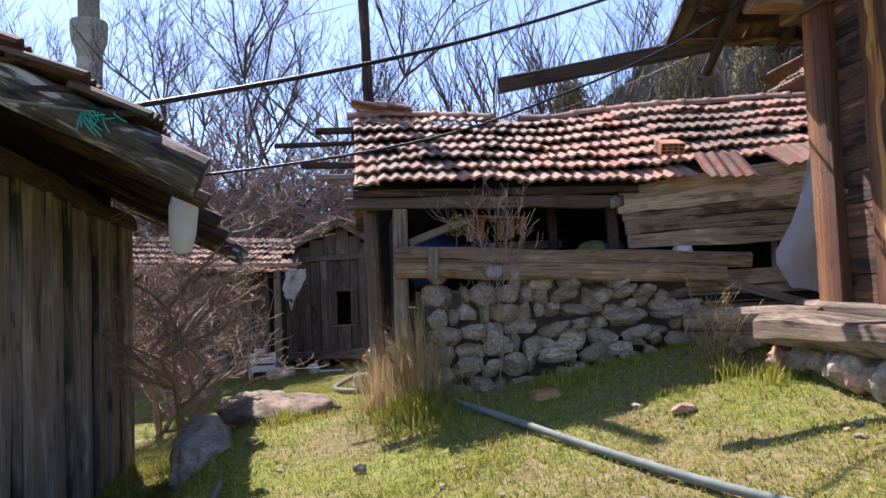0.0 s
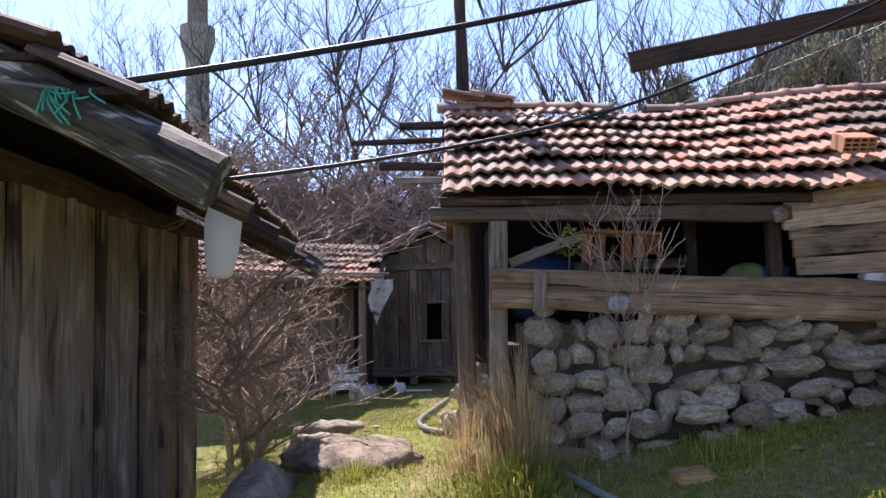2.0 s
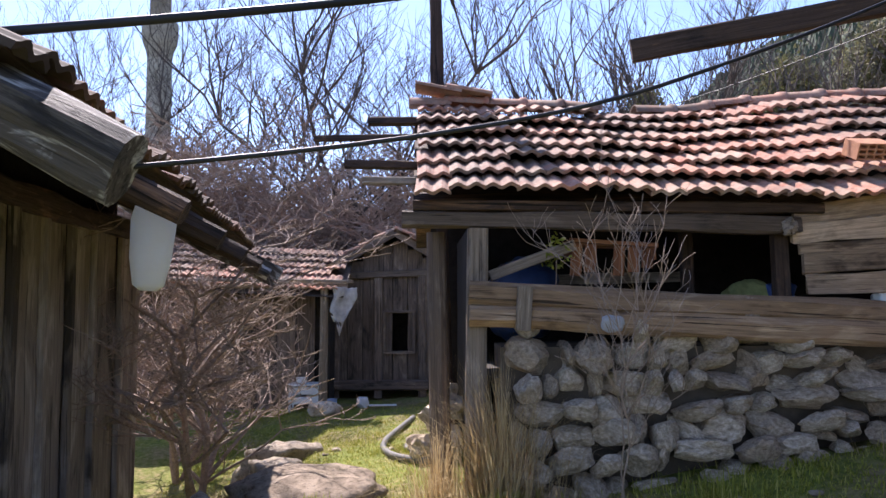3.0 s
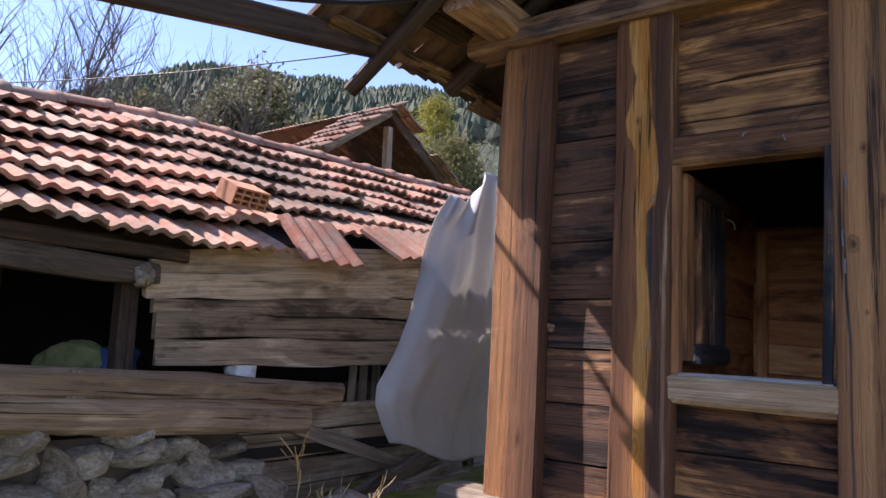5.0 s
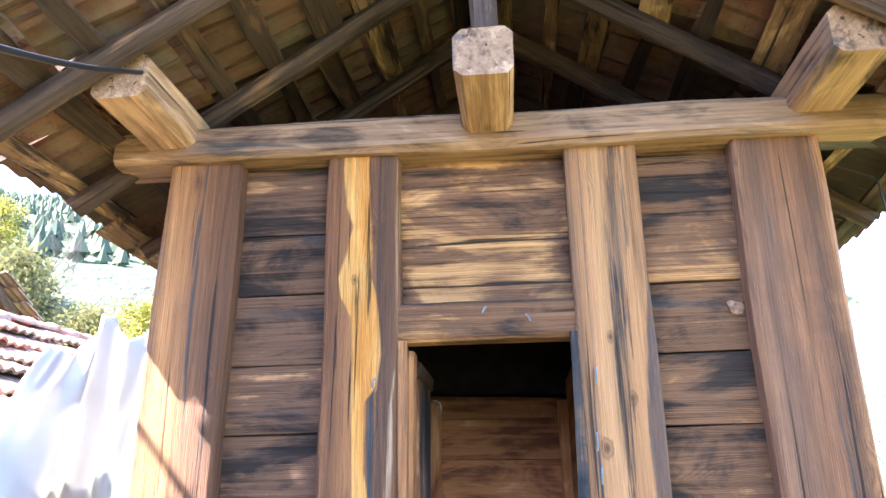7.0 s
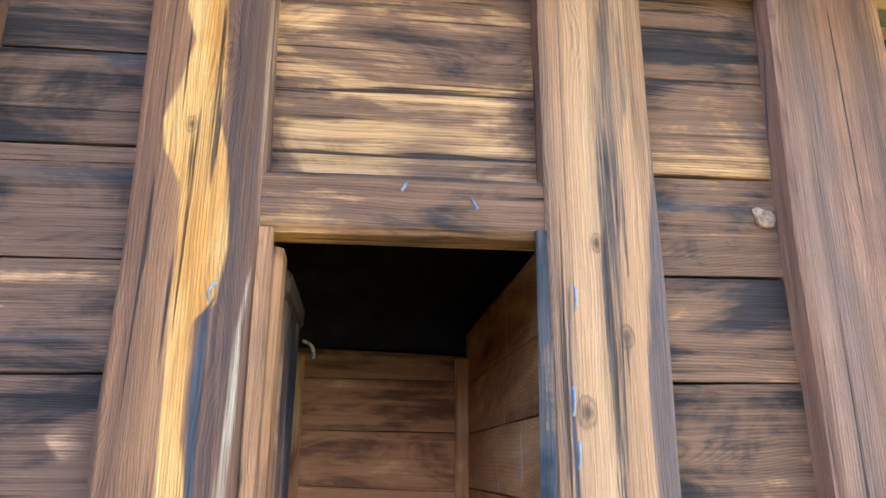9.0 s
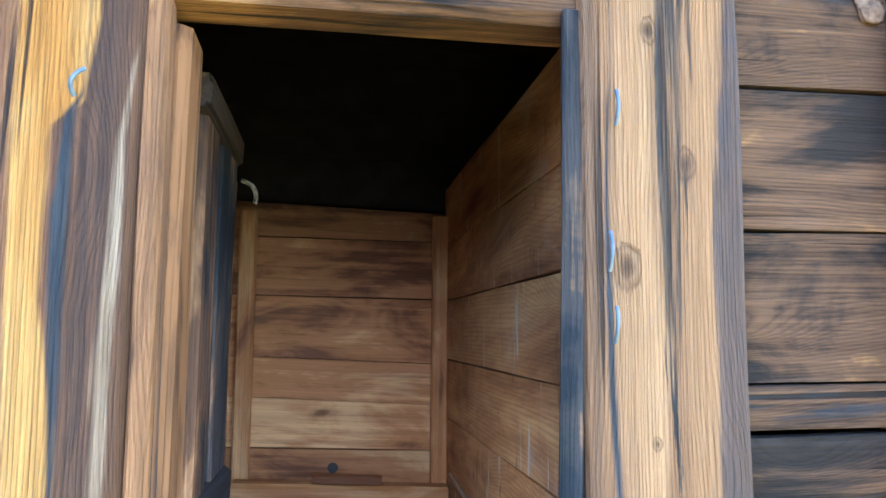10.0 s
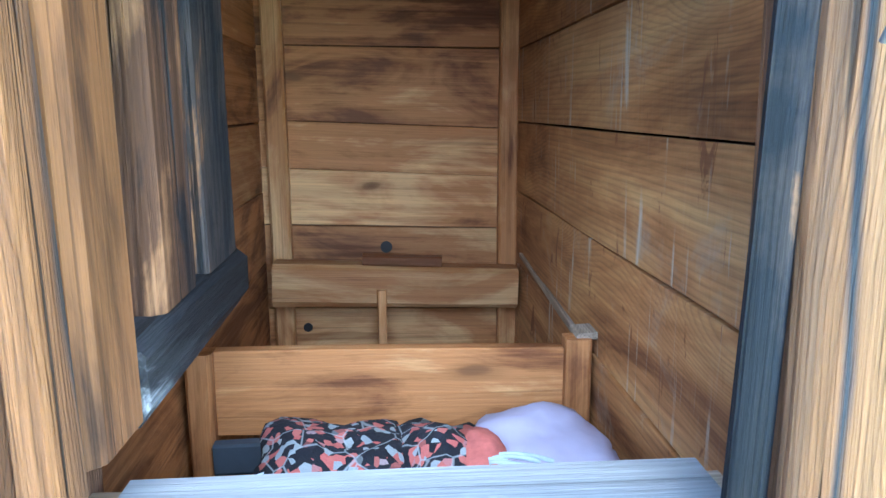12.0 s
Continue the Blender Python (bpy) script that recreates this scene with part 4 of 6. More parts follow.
post(3.32, 3.57, M_POST_C, "pale honey door post with black streaks", depth=0.09)
post(2.69, 2.99, M_POST_D, "dark brown corner post", 0.015)


def boards(ya, yb, seams, mat):
    for z0, z1 in zip(seams, seams[1:]):
        plank("wall_board", (FX + 0.075, yb, (z0 + z1) / 2), (FX + 0.075, ya, (z0 + z1) / 2 + 0.003), 0.04, z1 - z0 - 0.005, mat, granary, seg=0.12, rough=0.003, bevel=0.08)


boards(4.43, 4.78, (1.2, 1.46, 1.72, 1.967, 2.193, 2.463, 2.70, 2.95, 3.18, 3.47), M_BOARD_L)
boards(3.56, 4.18, (1.2, 1.40, 1.58, 1.77), M_BOARD)
boards(3.56, 4.18, (2.895, 3.147, 3.47), M_BOARD)
boards(2.98, 3.33, (1.2, 1.44, 1.70, 1.93, 2.151, 2.225, 2.466, 2.704, 2.947, 3.205, 3.47), M_BOARD_R)
plank("lintel", (FX + 0.045, 4.18, 2.824), (FX + 0.045, 3.56, 2.826), 0.11, 0.135, M_BOARD_R, granary, rough=0.004)
plank("sill", (FX + 0.05, 4.18, 1.83), (FX + 0.05, 3.56, 1.83), 0.14, 0.12, M_SILL, granary, rough=0.004)
# Thin board added over the worn sill; its silver also paints reflected sky.
plank("sill_top", (FX + 0.052, 4.135, 1.888), (FX + 0.052, 3.577, 1.889), 0.14, 0.014, M_SILVER, granary, rough=0.002, bevel=0.3, label="worn upper face of the sill, silvered for the sky it reflects")
plank("wall_plate", (FX + 0.03, 5.25, 3.522), (FX + 0.03, 2.3, 3.512), 0.20, 0.14, M_BEAM, granary, rough=0.006)
plank("base_beam", (FX + 0.05, 5.3, 1.18), (FX + 0.05, 2.3, 1.16), 0.24, 0.18, M_LOG, granary, rough=0.01)
for y in (5.03, 3.84, 2.70):
    plank("tie_beam", (3.0, y, 3.585), (5.4, y, 3.585), 0.19, 0.17, M_BEAM, granary, rough=0.006)
# side and back walls
for y in (5.0, 2.72):
    z = 1.2
    while z < 3.45:
        plank("side_board", (FX + 0.1, y, z + 0.1), (5.35, y, z + 0.1), 0.04, 0.202, M_DARK, granary)
        z += 0.2
for y in (4.95, 2.75):
    plank("back_post", (5.35, y, 0.9), (5.35, y, 3.5), 0.2, 0.16, M_DARK, granary, up=(-1, 0, 0))
# Rear boards and loft floor carry the upper bin's shade as near-black colour.
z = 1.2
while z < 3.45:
    plank("rear_board", (5.36, 5.0, z + 0.1), (5.36, 2.7, z + 0.1), 0.04, 0.204, M_GLOOM, granary)
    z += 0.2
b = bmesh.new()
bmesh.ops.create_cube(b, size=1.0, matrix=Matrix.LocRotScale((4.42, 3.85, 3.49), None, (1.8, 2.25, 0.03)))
part("loft_floor", b, M_GLOOM, granary)
b = bmesh.new()
bmesh.ops.create_cube(b, size=1.0, matrix=Matrix.LocRotScale((4.42, 3.85, 1.22), None, (1.8, 2.25, 0.04)))
part("bin_floor", b, M_IN, granary)
# inside of the bin
SEAMS = ((1.25, 1.25), (1.62, 1.60), (1.892, 1.865), (2.071, 2.028), (2.216, 2.18), (2.436, 2.426), (2.654, 2.646), (2.785, 2.755))
for (a0, b0), (a1, b1) in zip(SEAMS, SEAMS[1:]):
    plank("inner_back_board", (5.18, 4.30, (a0 + a1) / 2), (5.18, 3.43, (b0 + b1) / 2), 0.03, a1 - a0 - 0.003, M_IN, granary, rough=0.001, bevel=0.05, taper=1 - (b1 - b0) / (a1 - a0))
for y in (4.225, 3.515):
    plank("inner_batten", (5.14, y, 1.25), (5.14, y, 2.74), 0.06, 0.05, M_IN, granary, up=(-1, 0, 0), rough=0.002)
for i, (z0, z1) in enumerate(((1.25, 1.52), (1.52, 1.77), (1.77, 1.993), (1.993, 2.205), (2.205, 2.421), (2.421, 2.63), (2.63, 2.858))):
    plank("inner_side_board", (3.56, 3.475, (z0 + z1) / 2), (5.18, 3.475, (z0 + z1) / 2), 0.03, z1 - z0 - 0.004, M_IN_SIDE, granary, rough=0.002, bevel=0.06)
    plank("inner_side_board", (3.56, 4.295, (z0 + z1) / 2), (5.18, 4.295, (z0 + z1) / 2), 0.03, z1 - z0 - 0.004, M_IN, granary, rough=0.002, bevel=0.06)
plank("bin_divider", (4.24, 4.27, 1.715), (4.24, 3.5, 1.705), 0.035, 0.165, M_IN, granary, rough=0.002, bevel=0.06)
plank("bin_ledge", (5.03, 4.235, 1.735), (5.03, 3.505, 1.712), 0.10, 0.125, M_IN, granary, rough=0.004)
plank("ledge_block", (5.0, 3.97, 1.808), (5.0, 3.735, 1.797), 0.04, 0.03, M_IN, granary)
plank("ledge_strut", (4.97, 3.915, 1.40), (4.97, 3.913, 1.72), 0.025, 0.02, M_IN, granary, up=(-1, 0, 0))

# roof
EY, EZ, RY, RZ, VX = 5.5, 3.30, 3.85, 4.42, 2.62
groof = thing("granary_roof", (4.2, 3.85, 3.7), "dark clay tile roof on split battens over the granary", "roof")


def gslope(x, f, side, lift=0.0):
    """f: 0 at the ridge, 1 at the eave; side 1 towards +y."""
    ye = EY if side > 0 else 2 * RY - EY
    return Vector((x, RY + (ye - RY) * f, RZ + (EZ - RZ) * f + lift))


for side in (1, -1):
    for i, x in enumerate((2.95, 3.5, 4.05, 4.6, 5.2)):
        a, bq = gslope(x, -0.02, side), gslope(x, 1.09 if i == 0 else 0.97, side)
        log("rafter", a, bq, 0.045, 0.04, M_DARK, groof, i + 7 * side, rough=0.12)
    rb_ = random.Random(40 + side)
    for j in range(9):
        f = 0.05 + j * 0.115
        x = VX + rb_.uniform(-0.02, 0.1)
        while x < 5.8:
            L = rb_.uniform(0.7, 1.7)
            fa, fb = f + rb_.uniform(-0.02, 0.02), f + rb_.uniform(-0.02, 0.02)
            pale = rb_.random() < 0.4
            plank("batten", gslope(x, fa, side, 0.055), gslope(min(5.9, x + L), fb, side, 0.058), rb_.uniform(0.04, 0.13), 0.02, M_SPLINT if pale else M_DARK, groof, up=(0, 0.55 * side, 1), rough=0.014, ends=0.05)
            x += L + rb_.uniform(-0.05, 0.15)
    rngt = random.Random(side + 5)
    for c in range(15):
        for r in range(6):
            x = VX + 0.04 + 0.21 * c
            top = gslope(x, r / 6 - 0.005, side, 0.10 + rngt.uniform(-0.01, 0.012))
            down = gslope(x, 1, side) - gslope(x, 0, side)
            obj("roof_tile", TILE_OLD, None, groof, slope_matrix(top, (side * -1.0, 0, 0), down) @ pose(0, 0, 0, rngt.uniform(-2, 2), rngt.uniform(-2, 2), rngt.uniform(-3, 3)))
plank("ridge_pole", (2.7, RY, RZ - 0.07), (5.9, RY, RZ - 0.07), 0.09, 0.09, M_DARK, groof)
plank("king_post", (3.1, RY - 0.02, 3.66), (3.1, RY, RZ - 0.1), 0.09, 0.08, M_DARK, groof, up=(-1, 0, 0))
for i in range(9):
    plank("ridge_tile_bed", (2.65 + i * 0.36, RY, RZ + 0.09), (2.99 + i * 0.36, RY, RZ + 0.09), 0.16, 0.05, M_TILE, groof)
longb = plank("long_plank", (1.19, 5.80, 3.145), (2.98, 5.46, 3.40), 0.06, 0.125, M_DARK, None, rough=0.006)
tagged(longb, "long dark pole jutting out from the granary eave", "pole")
# gable of the rear
b = bmesh.new()
v = [b.verts.new(p) for p in ((5.3, 5.05, 3.5), (5.3, 2.65, 3.5), (5.3, 3.85, 4.35))]
b.faces.new(v)
part("rear_gable", b, M_DARK, granary)
# foundation logs and slab stones
for i, (a, bq, w, h, mt) in enumerate((((2.70, 5.66, 1.12), (3.30, 4.85, 1.14), 0.22, 0.17, M_PLANK), ((2.98, 4.84, 1.10), (3.08, 2.4, 1.12), 0.40, 0.20, M_PLANK))):
    t = plank("sleeper_log", a, bq, w, h, mt, None, rough=0.022, bevel=0.22, ends=0.02)
    tagged(t, "thick split grey log lying under the granary", "log")
rfs = random.Random(17)
for i in range(20):
    y = 2.5 + 0.125 * i + rfs.uniform(-0.04, 0.04)
    x = 3.0 + rfs.uniform(-0.06, 0.06)
    g0 = height(x, y)
    hh = max(0.07, (1.01 - g0) * 0.52)
    r = obj("footing_stone", rock_mesh("footing_stone", rfs.uniform(0.13, 0.2), rfs.uniform(0.09, 0.15), hh, 300 + i, 3, 0.24), M_CLOD if i % 3 == 0 else M_ROCK, None, pose(x, y, g0 + hh * 0.85, 0, 0, rfs.uniform(0, 180)))
    tagged(r, "rough pale stone packed under the split log", "stone", "stones under the log")
found = rock_mesh("foundation_stone", 0.55, 1.4, 0.25, 5, 3, 0.2)
obj("foundation_stone", found, M_STONE, None, pose(4.2, 3.85, 0.86, 0, 0, 0))
tagged(bpy.data.objects["foundation_stone"], "rough grey stone footing under the granary floor", "stone")

# ---- shed on the near side ----
shed = thing("shed", (-3.0, 6.5, 0.0), "dark vertical board shed with mossy tile eave", "shed")


def shed_x(y):
    return -2.25 - 0.125 * (y - 5.0)


y = 3.7
i = 0
rs = random.Random(3)
while y < 8.75:
    w = min(rs.choice((0.46, 0.58, 0.7, 0.5)), 8.78 - y)
    plank("wall_board", (shed_x(y + w / 2) - 0.012 * (i % 2), y + w / 2, -0.6), (shed_x(y + w / 2) - 0.012 * (i % 2), y + w / 2, 2.34), w - 0.05, 0.03, M_SHED, shed, up=(1, 0.125, 0), rough=0.006)
    plank("batten", (shed_x(y) + 0.03, y, -0.6), (shed_x(y) + 0.03, y + 0.01, 2.33), 0.075, 0.05, M_SHED, shed, up=(1, 0.125, 0), rough=0.006)
    y += w
    i += 1
plank("corner_post", (-2.76, 8.72, -0.7), (-2.74, 8.72, 2.3), 0.14, 0.14, M_SHED, shed, up=(0, 1, 0))
# Near-black sheet added behind the boards so their gaps look shaded.
plank("inner_wall", (-2.32, 3.7, 1.1), (-2.93, 8.75, 1.0), 0.04, 3.6, M_GLOOM, shed)
plank("wall_plate", (-2.06, 3.6, 2.38), (-2.72, 8.85, 2.36), 0.16, 0.14, M_DARK, shed, rough=0.02)
plank("end_wall", (-2.8, 8.7, 0.9), (-6.0, 8.3, 0.9), 0.06, 3.2, M_SHED, shed)
plank("end_wall", (-2.4, 3.7, 0.9), (-6.0, 3.4, 0.9), 0.06, 3.2, M_SHED, shed)
sroof = thing("shed_roof", (-2.5, 6.5, 2.5), "mossy tile roof with rough log rafters over the shed", "roof")


def shed_roof_at(f, g):
    """f along the eave from the near verge, g up the slope in metres across."""
    e = Vector((-0.84, 3.88, 2.14)).lerp(Vector((-1.47, 9.15, 1.96)), f)
    return e + Vector((-1, -0.12, 0.53)) * g


for f in (0.0, 0.22, 0.42, 0.62, 0.82, 1.0):
    log("rafter", shed_roof_at(f, -0.02 if f in (0.0,) else 0.06), shed_roof_at(f, 3.0), 0.105 if f == 0 else 0.06, 0.10, M_ROTTEN if f in (0, 1.0) else M_DARK, sroof, int(f * 20), rough=0.17, sides=14, seg=0.12)
for g_ in (0.40, 0.62, 0.88, 1.15, 1.5, 1.85, 2.2, 2.55):
    plank("batten", shed_roof_at(0.0, g_) + Vector((0, -0.1, 0.09)), shed_roof_at(1.0, g_) + Vector((0, 0.1, 0.09)), 0.30, 0.025, M_DARK, sroof, rough=0.012)
rsh = random.Random(8)
d = shed_roof_at(0, 0) - shed_roof_at(0, 1)
edir = (shed_roof_at(1, 0) - shed_roof_at(0, 0)).normalized()
for c in range(26):
    for r in range(8):
        p = shed_roof_at(0, 0.58 + r * 0.30) + edir * (0.21 * c - 0.05) + Vector((0, 0, 0.14 + rsh.uniform(-0.01, 0.015)))
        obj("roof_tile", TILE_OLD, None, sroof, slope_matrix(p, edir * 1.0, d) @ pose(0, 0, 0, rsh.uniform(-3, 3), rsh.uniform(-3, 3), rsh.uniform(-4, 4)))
tagged(plank("verge_board", shed_roof_at(1.0, -0.02) + Vector((0, 0.06, 0.0)), shed_roof_at(1.0, 1.6) + Vector((0, 0.06, 0.0)), 0.04, 0.2, M_ROTTEN, sroof, rough=0.02), "lichen-spotted jagged verge board")

# ---- far hut and the low hut beside it ----


def hut(x0, x1, yf, z0, eavez, peakz, xpeak, label, depth=2.6):
    h = thing("hut", ((x0 + x1) / 2, yf, z0), label, "hut")
    rr = random.Random(int(x0 * 10))
    n = int((x1 - x0) / 0.24)
    for i in range(n):
        xa = x0 + (x1 - x0) * (i + 0.5) / n
        w = (x1 - x0) / n
        top = eavez + (peakz - eavez) * (1 - abs(xa - xpeak) / max(xpeak - x0, x1 - xpeak)) - 0.05
        win = abs(xa - (-0.385)) < 0.24
        segs = [(z0 + 0.15, 0.8), (1.46, top)] if win else [(z0 + 0.15, top)]
        for a, bq in segs:
            plank("wall_board", (xa, yf + rr.uniform(0, 0.02), a), (xa, yf, bq), w - 0.01, 0.03, M_HUT, h, up=(0, 1, 0), rough=0.005)
    plank("base_beam", (x0 - 0.1, yf - 0.08, z0 + 0.22), (x1 + 0.1, yf - 0.08, z0 + 0.22), 0.16, 0.16, M_HUT, h)
    plank("tie_beam", (x0 - 0.1, yf - 0.06, eavez - 0.1), (x1 + 0.1, yf - 0.06, eavez), 0.1, 0.12, M_HUT, h)
    for xp in (x0 + 0.06, x1 - 0.06, -0.75, 0.02):
        plank("post", (xp, yf - 0.05, z0), (xp, yf - 0.05, eavez), 0.14, 0.1, M_HUT, h, up=(0, 1, 0))
    fr = [(-0.64, 0.78, -0.64, 1.5), (-0.13, 0.78, -0.13, 1.5)]
    for a in fr:
        plank("window_jamb", (a[0], yf - 0.05, a[1]), (a[2], yf - 0.05, a[3]), 0.05, 0.05, M_HUT, h, up=(0, 1, 0))
    for zz in (0.78, 1.49):
        plank("window_rail", (-0.66, yf - 0.05, zz), (-0.11, yf - 0.05, zz), 0.06, 0.045, M_HUT, h)
    for s in (-1, 1):
        xe = x0 - 0.35 if s < 0 else x1 + 0.35
        ez = eavez - 0.15
        plank("verge_rafter", (xpeak, yf - 0.3, peakz + 0.03), (xe, yf - 0.3, ez), 0.08, 0.12, M_HUT, h)
        L = math.hypot(xe - xpeak, peakz - ez)
        rows = int(L / 0.3) + 1
        cols = int(depth / 0.21)
        dv = Vector((xe - xpeak, 0, ez - peakz)).normalized()
        joined_tiles("roof_tiles", lambda c, r, s=s, dv=dv: slope_matrix(Vector((xpeak, yf - 0.35 + (0.21 * c if s > 0 else depth - 0.21 * c), peakz + 0.12)) + dv * (0.3 * r), (0, s, 0), dv), cols, rows, h, M_TILE_GREY, rr)
        b2 = bmesh.new()
        q = [Vector((xpeak, yf - 0.3, peakz + 0.06)), Vector((xe, yf - 0.3, ez + 0.06)), Vector((xe, yf + depth, ez + 0.06)), Vector((xpeak, yf + depth, peakz + 0.06))]
        b2.faces.new([b2.verts.new(p) for p in q])
        part("roof_boarding", b2, M_HUT, h)
        b2 = bmesh.new()
        xs_ = x0 if s < 0 else x1
        bmesh.ops.create_cube(b2, size=1.0, matrix=Matrix.LocRotScale((xs_, yf + depth / 2, (z0 + eavez) / 2), None, (0.06, depth, eavez - z0)))
        part("side_wall", b2, M_HUT, h)
    # Near-black sheet added close behind the hatch, in place of unlit depth.
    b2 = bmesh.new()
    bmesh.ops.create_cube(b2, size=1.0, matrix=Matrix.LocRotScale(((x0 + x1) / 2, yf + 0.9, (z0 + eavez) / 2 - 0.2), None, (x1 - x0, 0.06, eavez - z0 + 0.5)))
    part("rear_wall", b2, M_GLOOM, h)
    return h


hut(-1.55, 0.55, 14.5, 0.0, 2.2, 2.82, -0.45, "smoke-dark board hut with small hatch and tile roof")

low_hut = thing("low_hut", (-3.2, 13.4, 0.0), "low dark lean-to hut with tile roof and wide eave", "hut")
for i in range(13):
    xa = -5.6 + 0.31 * i
    plank("wall_board", (xa, 13.6, -0.2), (xa, 13.6, 2.0), 0.30, 0.03, M_HUT, low_hut, up=(0, 1, 0))
plank("eave_beam", (-5.8, 13.1, 1.96), (-1.15, 13.1, 1.93), 0.1, 0.1, M_GREY, low_hut)
plank("eave_board", (-5.8, 12.95, 2.05), (-1.05, 12.95, 1.99), 0.06, 0.05, M_GREY, low_hut)
log("post", (-1.52, 13.05, 0.0), (-1.50, 13.05, 1.95), 0.07, 0.06, M_LOG, low_hut, 5)
dv = Vector((0, -1, -0.42)).normalized()
joined_tiles("roof_tiles", lambda c, r: slope_matrix(Vector((-6.0 + 0.21 * c, 14.7, 2.78 - 0.02 * c / 2)) + dv * (0.3 * r), (1, 0, -0.04), dv), 23, 6, low_hut, M_TILE_GREY, random.Random(2), 0.03)
b = bmesh.new()
b.faces.new([b.verts.new(p) for p in ((-6.1, 12.95, 1.98), (-1.2, 12.95, 1.74), (-1.2, 14.8, 2.50), (-6.1, 14.8, 2.72))])
part("roof_boarding", b, M_HUT, low_hut)

# Near-black box added behind the boards; it paints the hut's inner shade.
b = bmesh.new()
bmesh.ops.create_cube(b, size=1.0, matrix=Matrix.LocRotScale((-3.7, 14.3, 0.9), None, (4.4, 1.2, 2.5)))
part("inner_wall", b, M_GLOOM, low_hut)
# minaret
mina = thing("minaret", (-19.6, 55, 0), "pale stone minaret with a ringed balcony", "minaret")


def turned(name, profile, sides, mat, parent, at, flute=0.0):
    verts, faces = [], []
    for r, z in profile:
        for k in range(sides):
            a = k / sides * math.tau
            q = r * (1 - flute * (k % 2))
            verts.append((at[0] + q * math.cos(a), at[1] + q * math.sin(a), z))
    for i in range(len(profile) - 1):
        for k in range(sides):
            a, c = i * sides + k, i * sides + (k + 1) % sides
            faces.append((a, c, c + sides, a + sides))
    return obj(name, mesh_from(name, verts, faces), mat, parent)


turned("lower_shaft", [(0.95, -3), (0.88, 19.7)], 32, M_MINARET, mina, (-19.6, 55), 0.07)
turned("lower_collar", [(0.88, 10.9), (1.15, 11.2), (1.15, 12.2), (0.88, 12.8)], 32, M_MINARET, mina, (-19.6, 55))
turned("balcony", [(0.86, 19.4), (1.0, 20.1), (1.22, 20.7), (1.3, 21.2), (1.3, 22.2), (1.18, 22.2), (1.18, 21.3), (0.6, 21.3)], 32, M_MINARET, mina, (-19.6, 55))
turned("upper_shaft", [(0.76, 21.3), (0.74, 32)], 32, M_MINARET, mina, (-19.6, 55), 0.08)

# ---- things in and on the granary ----
# Fill lamp added inside the hatch, on top of the sky's own light.
hatch_light = bpy.data.lights.new("hatch_skylight", "AREA")
hatch_light.shape = "RECTANGLE"
hatch_light.size, hatch_light.size_y = 0.5, 0.66
hatch_light.energy = 0.19
hatch_light.color = (0.95, 0.97, 1.0)
new("hatch_skylight", hatch_light).matrix_basis = look((3.62, 3.87, 2.22), (4.62, 3.88, 1.68))
hatch_light.spread = radians(100)

shutter = thing("shutter", (3.55, 4.14, 1.96), "plank shutter standing open inside the granary hatch", "shutter")
for i, (xa, xb, yy, zb, mt, nm) in enumerate(((3.490, 3.606, 4.150, 1.945, M_HINGE, "hinge_stile"), (3.60, 3.70, 4.190, 2.0, M_JAMB, "panel"), (3.70, 3.855, 4.160, 2.02, M_STILE_D, "raised_slat"), (3.85, 3.91, 4.190, 2.0, M_JAMB, "panel"), (3.905, 4.09, 4.162, 2.02, M_JAMB, "raised_slat"))):
    plank(nm, ((xa + xb) / 2, yy, zb), ((xa + xb) / 2, yy, 2.735), xb - xa, 0.05, mt, shutter, up=(0, -1, 0), rough=0.003, seed=70 + i, bevel=0.28 if i in (0, 2) else 0.12)
plank("bottom_rail", (3.605, 4.157, 1.978), (4.115, 4.160, 1.970), 0.07, 0.085, M_RAIL_B, shutter, rough=0.006, bevel=0.22)
plank("top_rail", (3.66, 4.15, 2.70), (4.10, 4.15, 2.70), 0.05, 0.06, M_DARK, shutter)
tube("latch_peg", [(4.06, 4.12, 2.63), (4.055, 4.08, 2.62), (4.06, 4.09, 2.58)], 0.005, M_GREY, shutter)
plank("jamb_lining", (3.459, 4.1525, 1.89), (3.459, 4.158, 2.76), 0.05, 0.032, M_POST, granary, up=(0, -1, 0))
plank("jamb_lining", (3.440, 3.594, 1.89), (3.440, 3.576, 2.775), 0.016, 0.034, M_JAMB, granary, up=(0, 1, 0), rough=0.003)
plank("divider_post", (4.22, 4.245, 1.25), (4.22, 4.245, 1.80), 0.05, 0.05, M_IN, granary, up=(-1, 0, 0))
plank("divider_post", (4.22, 3.525, 1.25), (4.22, 3.525, 1.81), 0.05, 0.05, M_IN, granary, up=(-1, 0, 0))
plank("divider_cap", (4.21, 3.505, 1.812), (4.27, 3.505, 1.812), 0.05, 0.014, M_GREY, granary)
plank("divider_board", (4.25, 4.27, 1.40), (4.25, 3.5, 1.41), 0.035, 0.3, M_IN, granary, rough=0.002)
plank("dusty_skirting", (4.29, 3.494, 1.772), (5.0, 3.494, 1.812), 0.014, 0.014, M_GREY, granary)
# knot holes in the rear boards: black discs that paint the dark inside
for (yy, zz, r) in ((3.90, 1.814, 0.019), (4.157, 1.553, 0.015)):
    b = bmesh.new()
    bmesh.ops.create_cone(b, cap_ends=True, segments=14, radius1=r, radius2=r * 0.9, depth=0.01)
    part("knot_hole", b, M_BLACK, granary, m=pose(5.163, yy, zz, 0, 90, 0))


